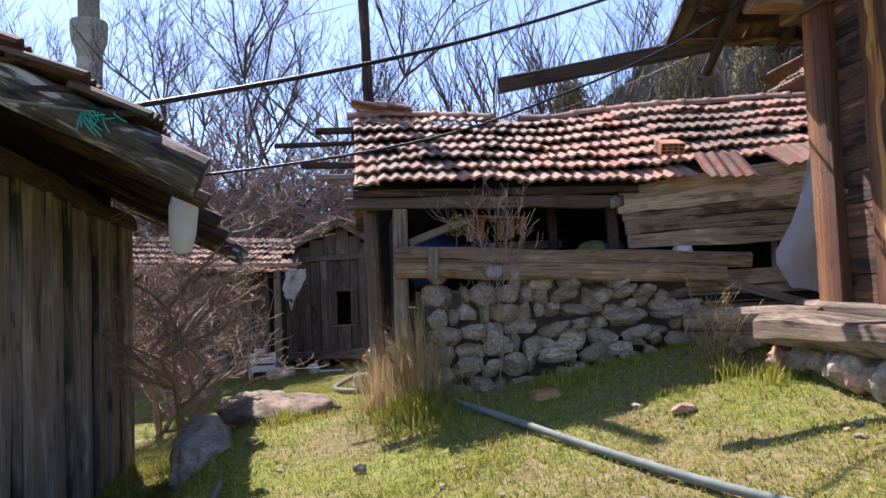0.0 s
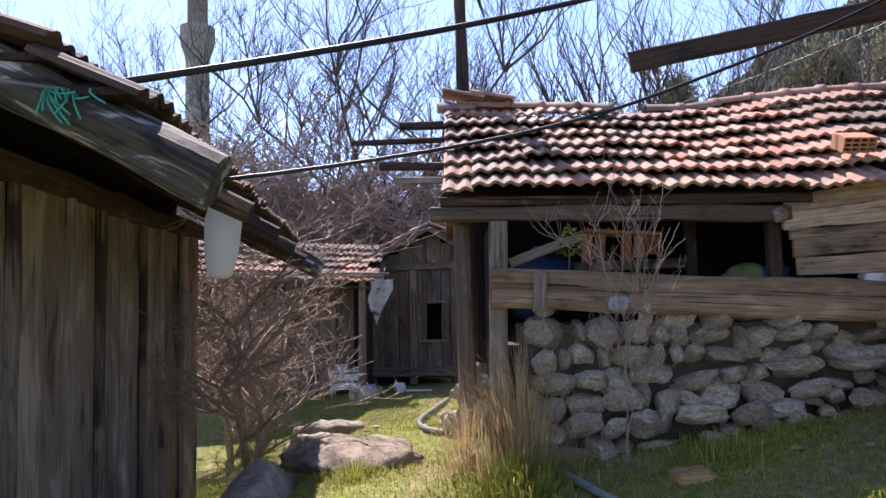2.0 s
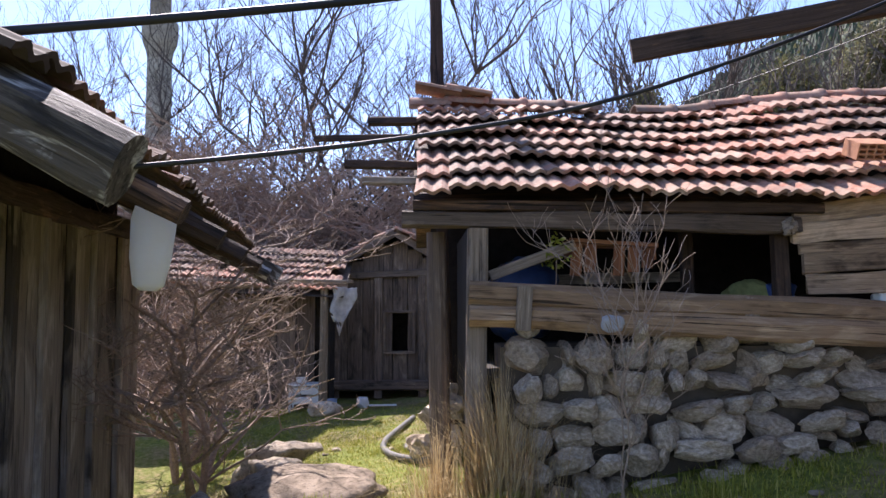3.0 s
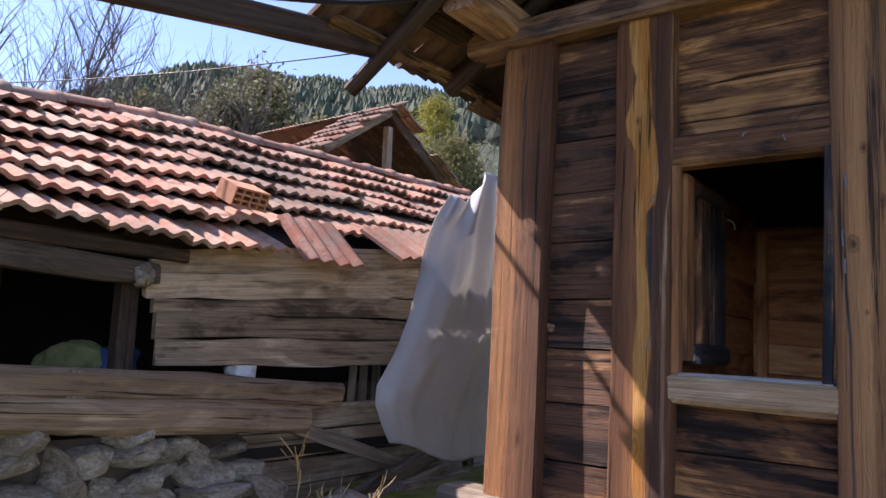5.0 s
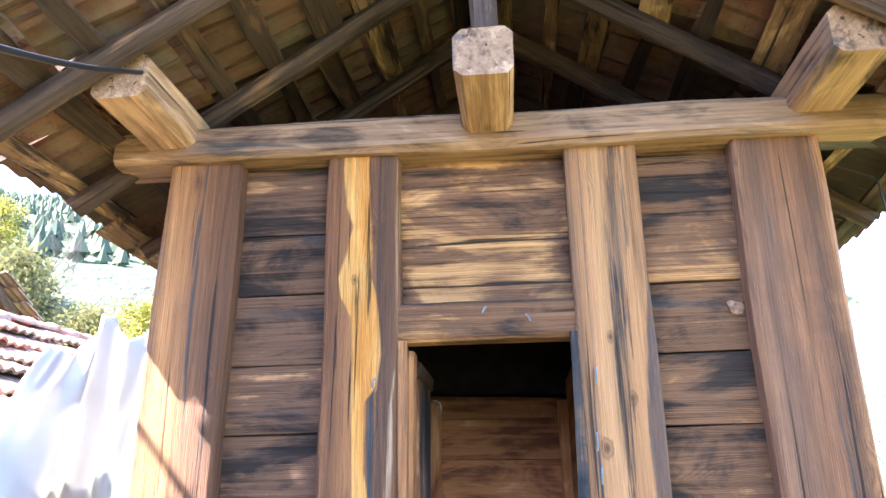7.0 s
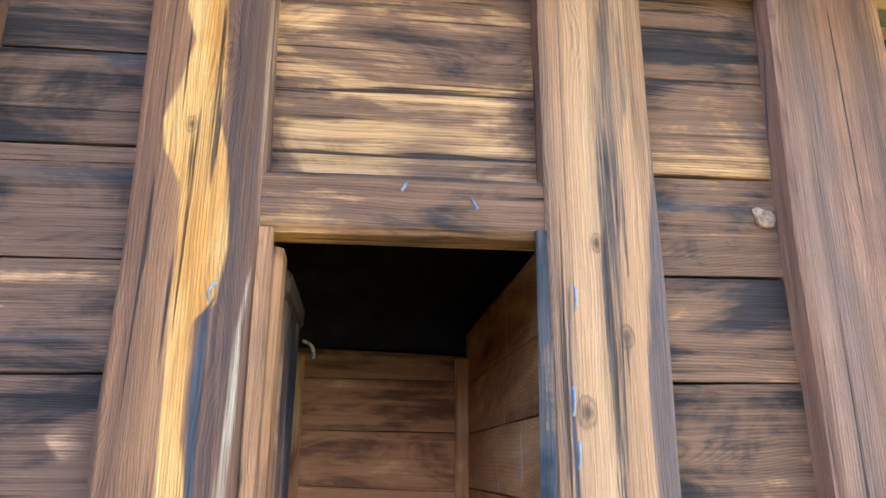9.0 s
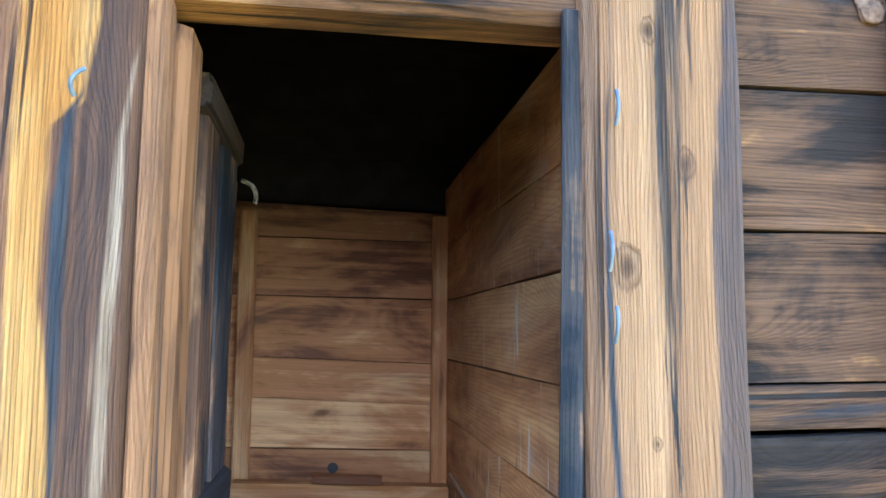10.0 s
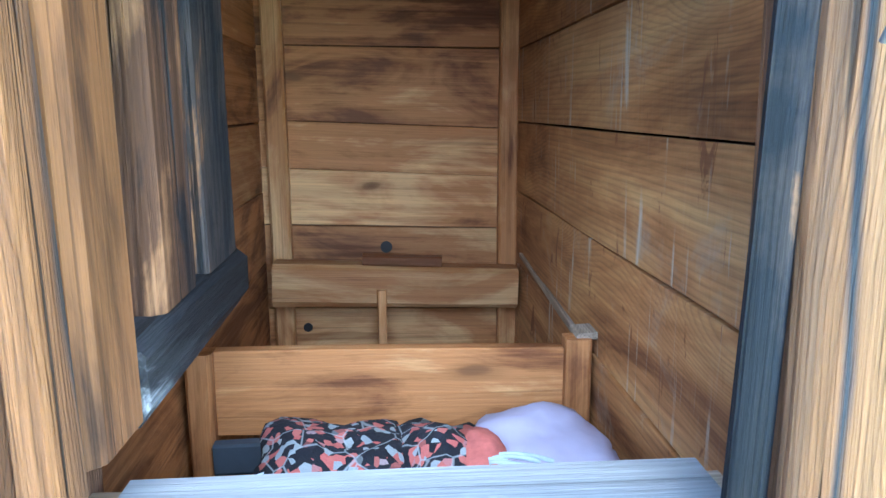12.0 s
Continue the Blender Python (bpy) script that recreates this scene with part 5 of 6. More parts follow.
def kilim_mat():
    g = Graph("patterned_kilim")
    v = g.coords((1, 1, 1))
    vo = g.node("TexVoronoi", Vector=v, Scale=16.0)
    vo.feature = "DISTANCE_TO_EDGE"
    edge = g.ramp(vo.outputs["Distance"], [(0.010, 0.6), (0.026, 0.0)])
    cell = g.node("TexVoronoi", Vector=v, Scale=80.0).outputs["Color"]
    sep = g.node("SeparateColor", Color=cell)
    col = g.ramp(sep.outputs[0], [(0.0, (0.012, 0.013, 0.02)), (0.55, (0.015, 0.016, 0.022)), (0.58, (0.45, 0.14, 0.12)), (0.74, (0.42, 0.11, 0.10)), (0.77, (0.26, 0.30, 0.33)), (0.88, (0.30, 0.34, 0.36)), (0.90, (0.02, 0.02, 0.03))])
    col = g.mix(edge, col, (0.36, 0.40, 0.43))
    return g.finish(col, 0.95, g.noise(v, 160, 2), 0.6, 0.004)


M_KILIM = kilim_mat()
M_FRINGE = plain("grey_blue_wool_fringe", (0.42, 0.50, 0.53), 0.95, 0.2, 30)
M_CORAL = plain("coral_red_weave", (0.46, 0.13, 0.11), 0.95, 0.2, 60)
M_PILLOW = plain("lavender_cotton", (0.40, 0.375, 0.50), 0.9, 0.15, 5)


def soft_bundle(name, at, sx, sy, sz, seed, mat, parent=None, label="", fold=0.25):
    me = rock_mesh(name, sx, sy, sz, seed, 4, fold, cuts=0)
    return obj(name, me, mat, parent, pose(*at), label)


kilim = thing("kilim_bundle", (3.86, 3.93, 1.60), "rolled black and coral kilim rug with grey fringe", "rug")
soft_bundle("rolled_rug", (3.92, 3.98, 1.66), 0.14, 0.13, 0.115, 3, M_KILIM, kilim)
soft_bundle("rug_fold", (3.88, 3.82, 1.66), 0.13, 0.12, 0.11, 8, M_KILIM, kilim)
soft_bundle("coral_band", (3.88, 3.755, 1.685), 0.12, 0.045, 0.098, 9, M_CORAL, kilim, fold=0.12)
soft_bundle("coral_band", (3.80, 3.665, 1.65), 0.06, 0.03, 0.055, 10, M_CORAL, kilim, fold=0.12)
rf = random.Random(21)
for i in range(46):
    yy = 3.725 - rf.uniform(0, 0.02)
    a0 = rf.uniform(-0.9, 1.1)
    x0, z0 = 3.88 - 0.11 * math.cos(a0), 1.685 + 0.10 * math.sin(a0)
    tube("fringe", [(x0, yy + 0.03, z0), (x0 - 0.005, yy, z0 + rf.uniform(0, 0.01)), (x0 - 0.01, yy - rf.uniform(0.03, 0.06), z0 - rf.uniform(0.0, 0.03))], 0.0035, M_FRINGE, kilim)
for i in range(24):
    x0 = 3.78 + rf.uniform(-0.03, 0.03)
    z0 = 1.66 + rf.uniform(-0.03, 0.03)
    tube("fringe", [(x0, 3.65, z0), (x0 - 0.01, 3.62, z0 + 0.012), (x0 - 0.015, 3.58 - rf.uniform(0, 0.02), z0 - 0.01)], 0.0035, M_FRINGE, kilim)
for i in range(26):
    zz = 1.63 + rf.uniform(0, 0.12)
    tube("fringe", [(3.86, 4.06, zz), (3.83, 4.095, zz + 0.01), (3.82, 4.10, zz - 0.05)], 0.0035, M_FRINGE, kilim)
pil = soft_bundle("pillow", (3.98, 3.645, 1.635), 0.15, 0.135, 0.125, 30, M_PILLOW, None, fold=0.16)
tagged(pil, "pale lavender and blue cotton pillow in the bin", "pillow")
sack = soft_bundle("grain_sack", (3.95, 3.87, 1.42), 0.26, 0.33, 0.20, 31, M_EARTH, None, fold=0.1)
tagged(sack, "dark filled sack lying under the rug", "sack")
blue_band = plank("blue_cloth", (4.19, 4.22, 1.60), (4.19, 3.55, 1.61), 0.03, 0.06, plain("faded_navy_cloth", (0.05, 0.065, 0.085), 0.9), None)
tagged(blue_band, "folded dark blue cloth behind the rug", "cloth")

# nails and staples on the front
for i, (yy, zz, dy, dz) in enumerate(((4.25, 2.60, 0.02, 0.035), (4.255, 1.98, 0.02, 0.05), (3.522, 2.60, 0.0, 0.05), (3.535, 2.39, 0.0, 0.055), (3.87, 2.865, 0.012, -0.022), (3.735, 2.835, -0.012, -0.026), (3.529, 2.29, 0.002, 0.05))):
    nl = tube("bent_nail", [(FX - 0.03, yy, zz), (FX - 0.05, yy + dy * 0.4, zz + dz * 0.5), (FX - 0.035, yy - dy * 0.6, zz + dz)] if i < 4 or i == 6 else [(FX - 0.02, yy, zz), (FX - 0.035, yy, zz), (FX - 0.04, yy + dy, zz + dz)], 0.003, M_IRON)
    tagged(nl, "bent blue-grey iron nail in the granary front", "nail", "nails in the front")
for (yy, zz, r) in ((3.032, 2.85, 0.03), (4.767, 2.06, 0.024)):
    kn = obj("knot", rock_mesh("knot", 0.008, r, r * 0.9, 6, 4, 0.25), M_KNOT, granary, pose(FX + 0.052, yy, zz))

# plastic sheet between the granary and the house
sv, sf = [], []
NU, NV = 80, 100
for j in range(NV + 1):
    v = j / NV
    xl = float(np.interp(v, (0, 0.12, 0.2, 0.33, 0.5, 0.62, 0.72, 0.79, 0.86, 0.93, 1.0), (4.03, 3.90, 3.845, 3.80, 3.71, 3.62, 3.53, 3.465, 3.46, 3.51, 3.58)))
    for i in range(NU + 1):
        u = i / NU
        x = xl + (4.95 - xl) * u
        top = 2.90 + 0.16 * smooth(0.05, 0.35, u) - 0.05 * math.sin(u * 14) * smooth(0, 0.1, u)
        low = 1.40 - 0.14 * smooth(0, 0.4, u)
        gather = 1 - 0.65 * v
        y = 5.95 - 0.08 * math.sin(math.pi * min(1, v * 1.15)) * math.sin(math.pi * min(1.0, u * 1.3)) + gather * (0.022 * math.sin(u * 23 + 3 * v) + 0.014 * math.sin(u * 41 - 2.0 * v + 1)) \
            + 0.05 * noise.noise((u * 4, v * 2.0, 3)) + 0.022 * noise.noise((u * 9 + v * 3, v * 4, 9)) + 0.009 * noise.noise((u * 24 + v * 5, v * 9 - u * 3, 4)) + 0.07 * smooth(0.06, 0, u)
        sv.append((0.55 + (x - 0.55) * 1.085, y, 2.0 + (top + (low - top) * v - 2.0) * 1.085))
for j in range(NV):
    for i in range(NU):
        a = j * (NU + 1) + i
        sf.append((a, a + NU + 1, a + NU + 2, a + 1))
sheet = obj("plastic_sheet", mesh_from("plastic_sheet", sv, sf, True), M_SHEET)
sm = sheet.modifiers.new("thickness", "SOLIDIFY")
sm.thickness = 0.003
tagged(sheet, "milky crumpled plastic sheet hung beside the granary", "plastic sheet")

t = soft_bundle("plastic_bag", (3.75, 2.33, 2.30), 0.14, 0.10, 0.26, 55, M_SHEET, None, fold=0.35)
tagged(t, "white crumpled plastic bag hanging by the granary corner", "plastic bag")
tube("bag_string", [(3.75, 2.33, 2.5), (3.74, 2.34, 2.9), (3.74, 2.36, 3.42)], 0.004, M_BLACK, t)

# ---- things stored behind the house rail ----
# Slats coloured brighter and more orange in place of sunlight on them.
M_CRATE = wood("orange_crate_slats", (0.10, 0.04, 0.02), (0.26, 0.105, 0.045), (0.42, 0.20, 0.09), 0.34, 0.66, 0.5)
crate = thing("wooden_crate", (1.28, 6.62, 1.86), "broken red-brown slatted crate under the eave, brightened to orange for sunlight", "crate")
plank("rim_board", (0.98, 6.54, 2.13), (1.56, 6.52, 2.10), 0.03, 0.035, M_CRATE, crate)
plank("rim_board", (0.98, 6.80, 2.13), (1.56, 6.78, 2.10), 0.03, 0.035, M_CRATE, crate)
for i in range(6):
    x = 1.02 + 0.095 * i
    if i == 2:
        continue
    plank("slat", (x, 6.555, 1.90 + 0.025 * (i % 3)), (x + 0.01, 6.55, 2.115), 0.075, 0.014, M_CRATE, crate, up=(0, 1, 0), rough=0.004)
plank("side_slat", (1.54, 6.52, 2.05), (1.54, 6.80, 2.05), 0.014, 0.09, M_CRATE, crate)
plank("side_slat", (1.00, 6.54, 2.07), (1.00, 6.80, 2.07), 0.014, 0.09, M_CRATE, crate)
M_GREENISH = plain("mouldy_green_canvas", (0.16, 0.17, 0.06), 0.9, 0.4, 12)
t = soft_bundle("canvas_roll", (2.26, 6.72, 1.74), 0.20, 0.12, 0.13, 61, M_GREENISH, None)
tagged(t, "mouldy green canvas bundle behind the house rail", "bundle")
t = soft_bundle("blue_bundle", (2.42, 6.66, 1.76), 0.12, 0.09, 0.10, 62, M_BLUE, None)
tagged(t, "crumpled blue tarpaulin stuffed behind the rail", "tarpaulin")
t = soft_bundle("pale_rag", (1.16, 6.20, 1.60), 0.075, 0.03, 0.055, 63, plain("washed_grey_cloth", (0.42, 0.43, 0.45), 0.9, 0.2), None)
tagged(t, "pale grey rag draped over the house rail", "rag")

# ---- cables ----


def cable(pts, r, label, mat=M_BLACK):
    return tagged(tube("cable", pts, r, mat, None), label, "cable")


cable([(-1.30, 3.72, 2.44), (-0.5, 4.22, 2.72), (0.6, 4.95, 3.18), (1.9, 5.85, 3.82), (4.0, 7.3, 4.95), (9.0, 10.6, 7.4)], 0.015, "thick black power cable tied to the shed rafter")
cable([(-1.30, 3.72, 2.44), (-2.4, 3.0, 2.46), (-4.5, 1.6, 2.7)], 0.008, "thin pale string running past the shed roof", M_HOSE2)
cable([(-0.86, 3.92, 2.14), (0.3, 4.25, 2.31), (1.5, 4.58, 2.78), (2.4, 4.80, 3.20), (3.05, 4.97, 3.62)], 0.008, "black cable slung from shed to granary beam")
cable([(2.3, 8.2, 3.50), (2.7, 6.9, 3.42), (3.1, 5.5, 3.45)], 0.004, "thin dark wire over the house roof")
cable([(0.15, 8.55, 5.2), (-2, 11, 6.3), (-6, 17, 9.5)], 0.006, "thin dark wire running to the pole")
cable([(0.15, 8.55, 5.6), (3, 14, 6.6), (8, 24, 9.5)], 0.006, "thin dark wire running from the pole")

# ---- shed details ----
jug = thing("plastic_jug", (-1.27, 5.25, 1.78), "cut white plastic canister hanging from the shed rafter", "canister")
prof = ((0.035, 0.0), (0.065, 0.02), (0.085, 0.12), (0.092, 0.26), (0.075, 0.34), (0.05, 0.375))
jv, jf = [], []
for r, z in prof:
    for k in range(16):
        a = k / 16 * math.tau
        q = r * (1 + 0.05 * noise.noise((math.cos(a), math.sin(a), z * 9)))
        jv.append((q * math.cos(a), q * 0.7 * math.sin(a), z))
for i in range(len(prof) - 1):
    for k in range(16):
        a, c = i * 16 + k, i * 16 + (k + 1) % 16
        jf.append((a, c, c + 16, a + 16))
jf.append(tuple(reversed(range(16))))
body = obj("canister_body", mesh_from("canister_body", jv, jf, True), M_JUG, jug, Matrix.LocRotScale((-1.26, 5.22, 1.80), Euler((0, 0.07, 0)), (1.12, 1.12, 1.25)))
tube("hanger", [(-1.24, 5.25, 2.22), (-1.25, 5.26, 2.27), (-1.26, 5.26, 2.32)], 0.005, M_BLACK, jug)
M_GREEN = plain("green_nylon_rope", (0.03, 0.30, 0.20), 0.6)
knot = thing("rope_knot", (-1.3, 3.7, 2.4), "frayed green nylon rope knotted on the rafter", "rope")
rg = random.Random(12)
for i in range(14):
    p = Vector((-1.30 + rg.uniform(-0.06, 0.1), 3.70, 2.43 + rg.uniform(-0.02, 0.02)))
    tube("strand", [p, p + Vector((rg.uniform(-0.04, 0.06), -0.03, rg.uniform(-0.05, 0.03))), p + Vector((rg.uniform(-0.02, 0.12), -0.05, rg.uniform(-0.14, -0.03)))], 0.004, M_GREEN, knot)

# ---- rocks ----
for i, (x, y, sx, sy, sz, lift, rz, lab) in enumerate((
        (-1.50, 9.55, 0.50, 0.40, 0.26, 0.16, 10, "pale grey limestone boulder beside the path"),
        (-0.86, 7.35, 0.62, 0.48, 0.20, 0.0, -15, "flat pale limestone boulder beside the path"),
        (-1.42, 6.5, 0.34, 0.95, 0.34, 0.04, 8, "long dark rock edge above the lower grass"),
        (-1.30, 8.5, 0.35, 0.4, 0.26, 0.05, 40, "dark rock between the boulders"),
        (-1.75, 9.9, 0.3, 0.25, 0.28, 0.2, 0, "grey limestone rock by the shrub"))):
    r = obj("boulder", rock_mesh("boulder", sx, sy, sz, 40 + i, 4, 0.28), M_ROCK, None, pose(x, y, height(x, y) + lift, 0, 0, rz))
    tagged(r, lab, "boulder")
rr = random.Random(9)
for i, (x, y, z, s) in enumerate(((0.05, 8.25, 0.12, 0.17), (0.22, 8.2, 0.15, 0.2), (0.13, 8.3, 0.36, 0.17), (0.30, 8.25, 0.42, 0.15), (0.20, 8.35, 0.58, 0.15), (0.02, 8.5, 0.1, 0.16))):
    r = obj("rock", rock_mesh("rock", s, s * 0.8, s * 0.75, 60 + i, 3, 0.25), M_STONE, None, pose(x, y, height(x, y) + z, rr.uniform(-20, 20), 0, rr.uniform(0, 90)))
    tagged(r, "pale rough stone piled by the house post", "stone", "stones by the post")
for i in range(60):
    x, y = rr.uniform(-1.0, 3.0), rr.uniform(3.2, 9.5)
    if y > 6.0 and x > 0.3:
        continue
    s = rr.uniform(0.012, 0.04) * (1.4 if i % 9 == 0 else 1)
    r = obj("pebble", rock_mesh("pebble", s * 1.4, s, s * 0.5, 90 + i, 2, 0.3), M_ROCK, None, pose(x, y, height(x, y) + s * 0.3, 0, 0, rr.uniform(0, 180)))
    tagged(r, "small pale stone lying in the grass", "stone", "small stones in the grass")
clay = obj("clay_lump", plank_mesh("clay_lump", 0.24, 0.13, 0.07, 4, rough=0.02), M_GOLD, None, pose(1.28, 5.45, height(1.3, 5.45) + 0.05, 0, 4, 15))
tagged(clay, "broken piece of yellowish timber in the grass", "wood block")
st = obj("garden_stone", rock_mesh("garden_stone", 0.09, 0.065, 0.035, 77, 3), M_CLOD, None, pose(2.02, 4.42, height(2.02, 4.42) + 0.03))
tagged(st, "pinkish stone lying on the sunny grass", "stone")
st = obj("garden_stone", rock_mesh("garden_stone", 0.05, 0.04, 0.04, 78, 2), M_ROCK, None, pose(-0.05, 4.7, height(-0.05, 4.7) + 0.03))
tagged(st, "dark small stone on the trodden grass", "stone")

# ---- hoses ----
hp = [(2.05, 2.3), (1.69, 3.06), (1.30, 4.05), (0.98, 5.0), (0.80, 5.45), (0.66, 5.9), (0.45, 6.15)]
tagged(tube("water_hose", [(x, y, height(x, y) + 0.035) for x, y in hp], 0.026, M_HOSE), "thick grey-green plastic water pipe lying on the grass", "hose")
hp = [(-0.1, 11.5), (-0.28, 10.4), (-0.42, 9.4), (-0.30, 8.55), (0.0, 8.1), (0.25, 7.9)]
tagged(tube("garden_hose", [(x, y, height(x, y) + 0.04) for x, y in hp], 0.032, M_HOSE2), "dusty grey hose looped beside the path", "hose")
hp = [(-0.1, 9.5), (-0.2, 9.0), (0.0, 8.65), (0.25, 8.9), (0.36, 9.8)]
tagged(tube("garden_hose", [(x, y, height(x, y) + 0.04) for x, y in hp], 0.024, M_HOSE2), "dusty grey hose curled by the stones", "hose")
hp = [(-0.95, 4.8), (-0.92, 4.5), (-0.98, 4.25)]
tagged(tube("garden_hose", [(x, y, height(x, y) + 0.04) for x, y in hp], 0.02, M_HOSE2), "short piece of pale hose in the grass", "hose")

# ---- brick on the roof ----
M_BRICK = plain("hollow_red_brick", (0.50, 0.25, 0.14), 0.85, 0.2, 20)
brick = thing("hollow_brick", (2.97, 6.55, 2.72), "hollow red clay brick lying on the eave tiles", "brick")
bmx = pose(2.97, 6.42, 2.655, 24, 0, 2)
W, H, D, T = 0.23, 0.10, 0.17, 0.011
for zz in (0, H / 3, 2 * H / 3, H):
    b = bmesh.new()
    bmesh.ops.create_cube(b, size=1.0, matrix=Matrix.LocRotScale((0, D / 2, zz), None, (W, D, T)))
    part("shell", b, M_BRICK, brick, m=bmx)
for k in range(5):
    b = bmesh.new()
    bmesh.ops.create_cube(b, size=1.0, matrix=Matrix.LocRotScale((-W / 2 + W * k / 4, D / 2, H / 2), None, (T, D - 0.004, H + T - 0.002)))
    part("web", b, M_BRICK, brick, m=bmx)
# Added near-black plate that puts shade into the brick's hollows.
b = bmesh.new()
bmesh.ops.create_cube(b, size=1.0, matrix=Matrix.LocRotScale((0, D - 0.01, H / 2), None, (W, 0.01, H)))
part("rear_shell", b, M_GLOOM, brick, m=bmx)

# ---- clutter under the house ----
t = soft_bundle("blue_drum_cover", (0.75, 7.1, 1.75), 0.28, 0.2, 0.3, 14, M_BLUE)
tagged(t, "dark blue tarpaulin heap behind the rail", "tarpaulin")
t = soft_bundle("yellow_sack", (2.22, 6.75, 1.55), 0.16, 0.12, 0.16, 15, plain("yellow_green_sack", (0.42, 0.45, 0.10), 0.7))
tagged(t, "yellow-green plastic sack behind the boards", "sack")
t = soft_bundle("white_can", (3.02, 6.42, 1.74), 0.09, 0.07, 0.07, 16, M_WHITE)
tagged(t, "dented white plastic can on the rail", "can")
t = soft_bundle("pale_rag", (2.36, 6.36, 2.20), 0.05, 0.04, 0.05, 17, M_GREY, fold=0.6)
tagged(t, "torn pale rag hanging at the eave", "rag")
for i in range(3):
    t = plank("leaning_pole", (3.2 + 0.4 * i, 6.05, 0.95 + 0.05 * i), (4.6 + 0.2 * i, 6.25, 1.2 - 0.1 * i), 0.08, 0.07, M_GREY, None, rough=0.015)
    tagged(t, "loose grey split board lying by the wall", "board", "boards by the wall")
for i in range(26):
    x, y = rr.uniform(3.0, 3.6), rr.uniform(5.4, 6.1)
    s = rr.uniform(0.05, 0.12)
    t = obj("rubble_stone", rock_mesh("rubble_stone", s * 1.2, s, s * 0.7, 200 + i, 2, 0.25), M_STONE, None, pose(x, y, height(x, y) + s * 0.5, 0, 0, rr.uniform(0, 90)))
    tagged(t, "loose rubble stone beside the house wall", "stone", "rubble by the wall")

# ---- by the far huts ----
cab = thing("plastic_cabinet", (-1.83, 13.4, 0.0), "white plastic drawer cabinet on thin legs", "cabinet")
gz = height(-1.83, 13.4)
for (x, y) in ((-2.06, 13.25), (-1.6, 13.25), (-2.06, 13.55), (-1.6, 13.55)):
    plank("leg", (x, y, gz), (x, y, gz + 0.42), 0.03, 0.03, M_WHITE, cab, up=(0, 1, 0))
for k, zz in enumerate((0.12, 0.27)):
    plank("drawer", (-2.05, 13.4, gz + zz + 0.06), (-1.61, 13.4, gz + zz + 0.06), 0.30, 0.115, M_WHITE, cab, rough=0.001, bevel=0.06)
plank("top", (-2.09, 13.4, gz + 0.425), (-1.57, 13.4, gz + 0.425), 0.36, 0.02, M_WHITE, cab)


def bowl(name, at, r, h, mat, label, cat):
    b = bmesh.new()
    bmesh.ops.create_cone(b, cap_ends=False, segments=20, radius1=r * 0.75, radius2=r, depth=h)
    bmesh.ops.holes_fill(b, edges=[e for e in b.edges if all(v.co.z < 0 for v in e.verts)])
    o = part(name, b, mat, None, m=pose(at[0], at[1], at[2] + h / 2))
    sol = o.modifiers.new("thickness", "SOLIDIFY")
    sol.thickness = 0.006
    return tagged(o, label, cat)


bowl("bowl", (-1.9, 13.38, gz + 0.435), 0.1, 0.09, M_WHITE, "white plastic bowl standing on the cabinet", "bowl")
bowl("bucket", (-1.42, 13.3, height(-1.42, 13.3)), 0.1, 0.16, plain("pale_blue_plastic", (0.35, 0.45, 0.62), 0.5), "pale blue plastic tub on the ground", "tub")
t = soft_bundle("washed_stone", (-1.45, 12.7, height(-1.45, 12.7) + 0.08), 0.24, 0.16, 0.13, 33, M_STONE)
tagged(t, "rounded pale stone before the hut", "stone")
t = soft_bundle("plastic_bottle", (-0.95, 13.6, height(-0.95, 13.6) + 0.09), 0.1, 0.08, 0.1, 34, M_WHITE)
tagged(t, "white and pink plastic container on the grass", "container")
t = plank("white_stick", (-0.85, 13.6, height(-0.8, 13.6) + 0.05), (-0.4, 13.6, height(-0.4, 13.6) + 0.03), 0.04, 0.03, M_WHITE)
tagged(t, "white plastic pipe lying on the grass", "pipe")
rv, rfc = [], []
for j in range(13):
    for i in range(11):
        u, v = i / 10, j / 12
        rv.append((-1.38 + 0.42 * u * (1 - 0.35 * v) + 0.03 * math.sin(v * 7 + u * 5), 12.98 - 0.04 * math.sin(u * 9), 1.90 - (0.72 - 0.5 * abs(u - 0.4)) * v + 0.05 * noise.noise((u * 4, v * 3, 5))))
for j in range(12):
    for i in range(10):
        if j > 8 and (i * 7 + j) % 3 == 0:
            continue
        a = j * 11 + i
        rfc.append((a, a + 11, a + 12, a + 1))
tat = obj("torn_cloth", mesh_from("torn_cloth", rv, rfc, True), plain("dirty_pale_cloth", (0.42, 0.40, 0.38), 0.9, 0.3))
tsm = tat.modifiers.new("thickness", "SOLIDIFY")
tsm.thickness = 0.004
tagged(tat, "torn dirty white cloth hanging from the eave", "cloth")

# ---- the far gabled house ----
far_house = thing("far_house", (9, 12, 1.5), "brick house with open-ended red tile gable roof", "house")
pk, le, re_ = Vector((9.0, 11.0, 5.74)), Vector((7.6, 11.0, 4.75)), Vector((11.5, 11.0, 4.25))
plank("verge_rafter", pk, le, 0.10, 0.14, M_GREY, far_house)
plank("verge_rafter", pk, re_, 0.10, 0.16, M_DARK, far_house)
plank("gable_post", (9.1, 11.05, 3.8), (9.05, 11.05, 5.5), 0.14, 0.12, M_GREY, far_house, up=(0, 1, 0))
plank("tie_beam", (7.0, 11.1, 4.5), (11.8, 11.1, 4.4), 0.12, 0.12, M_DARK, far_house)
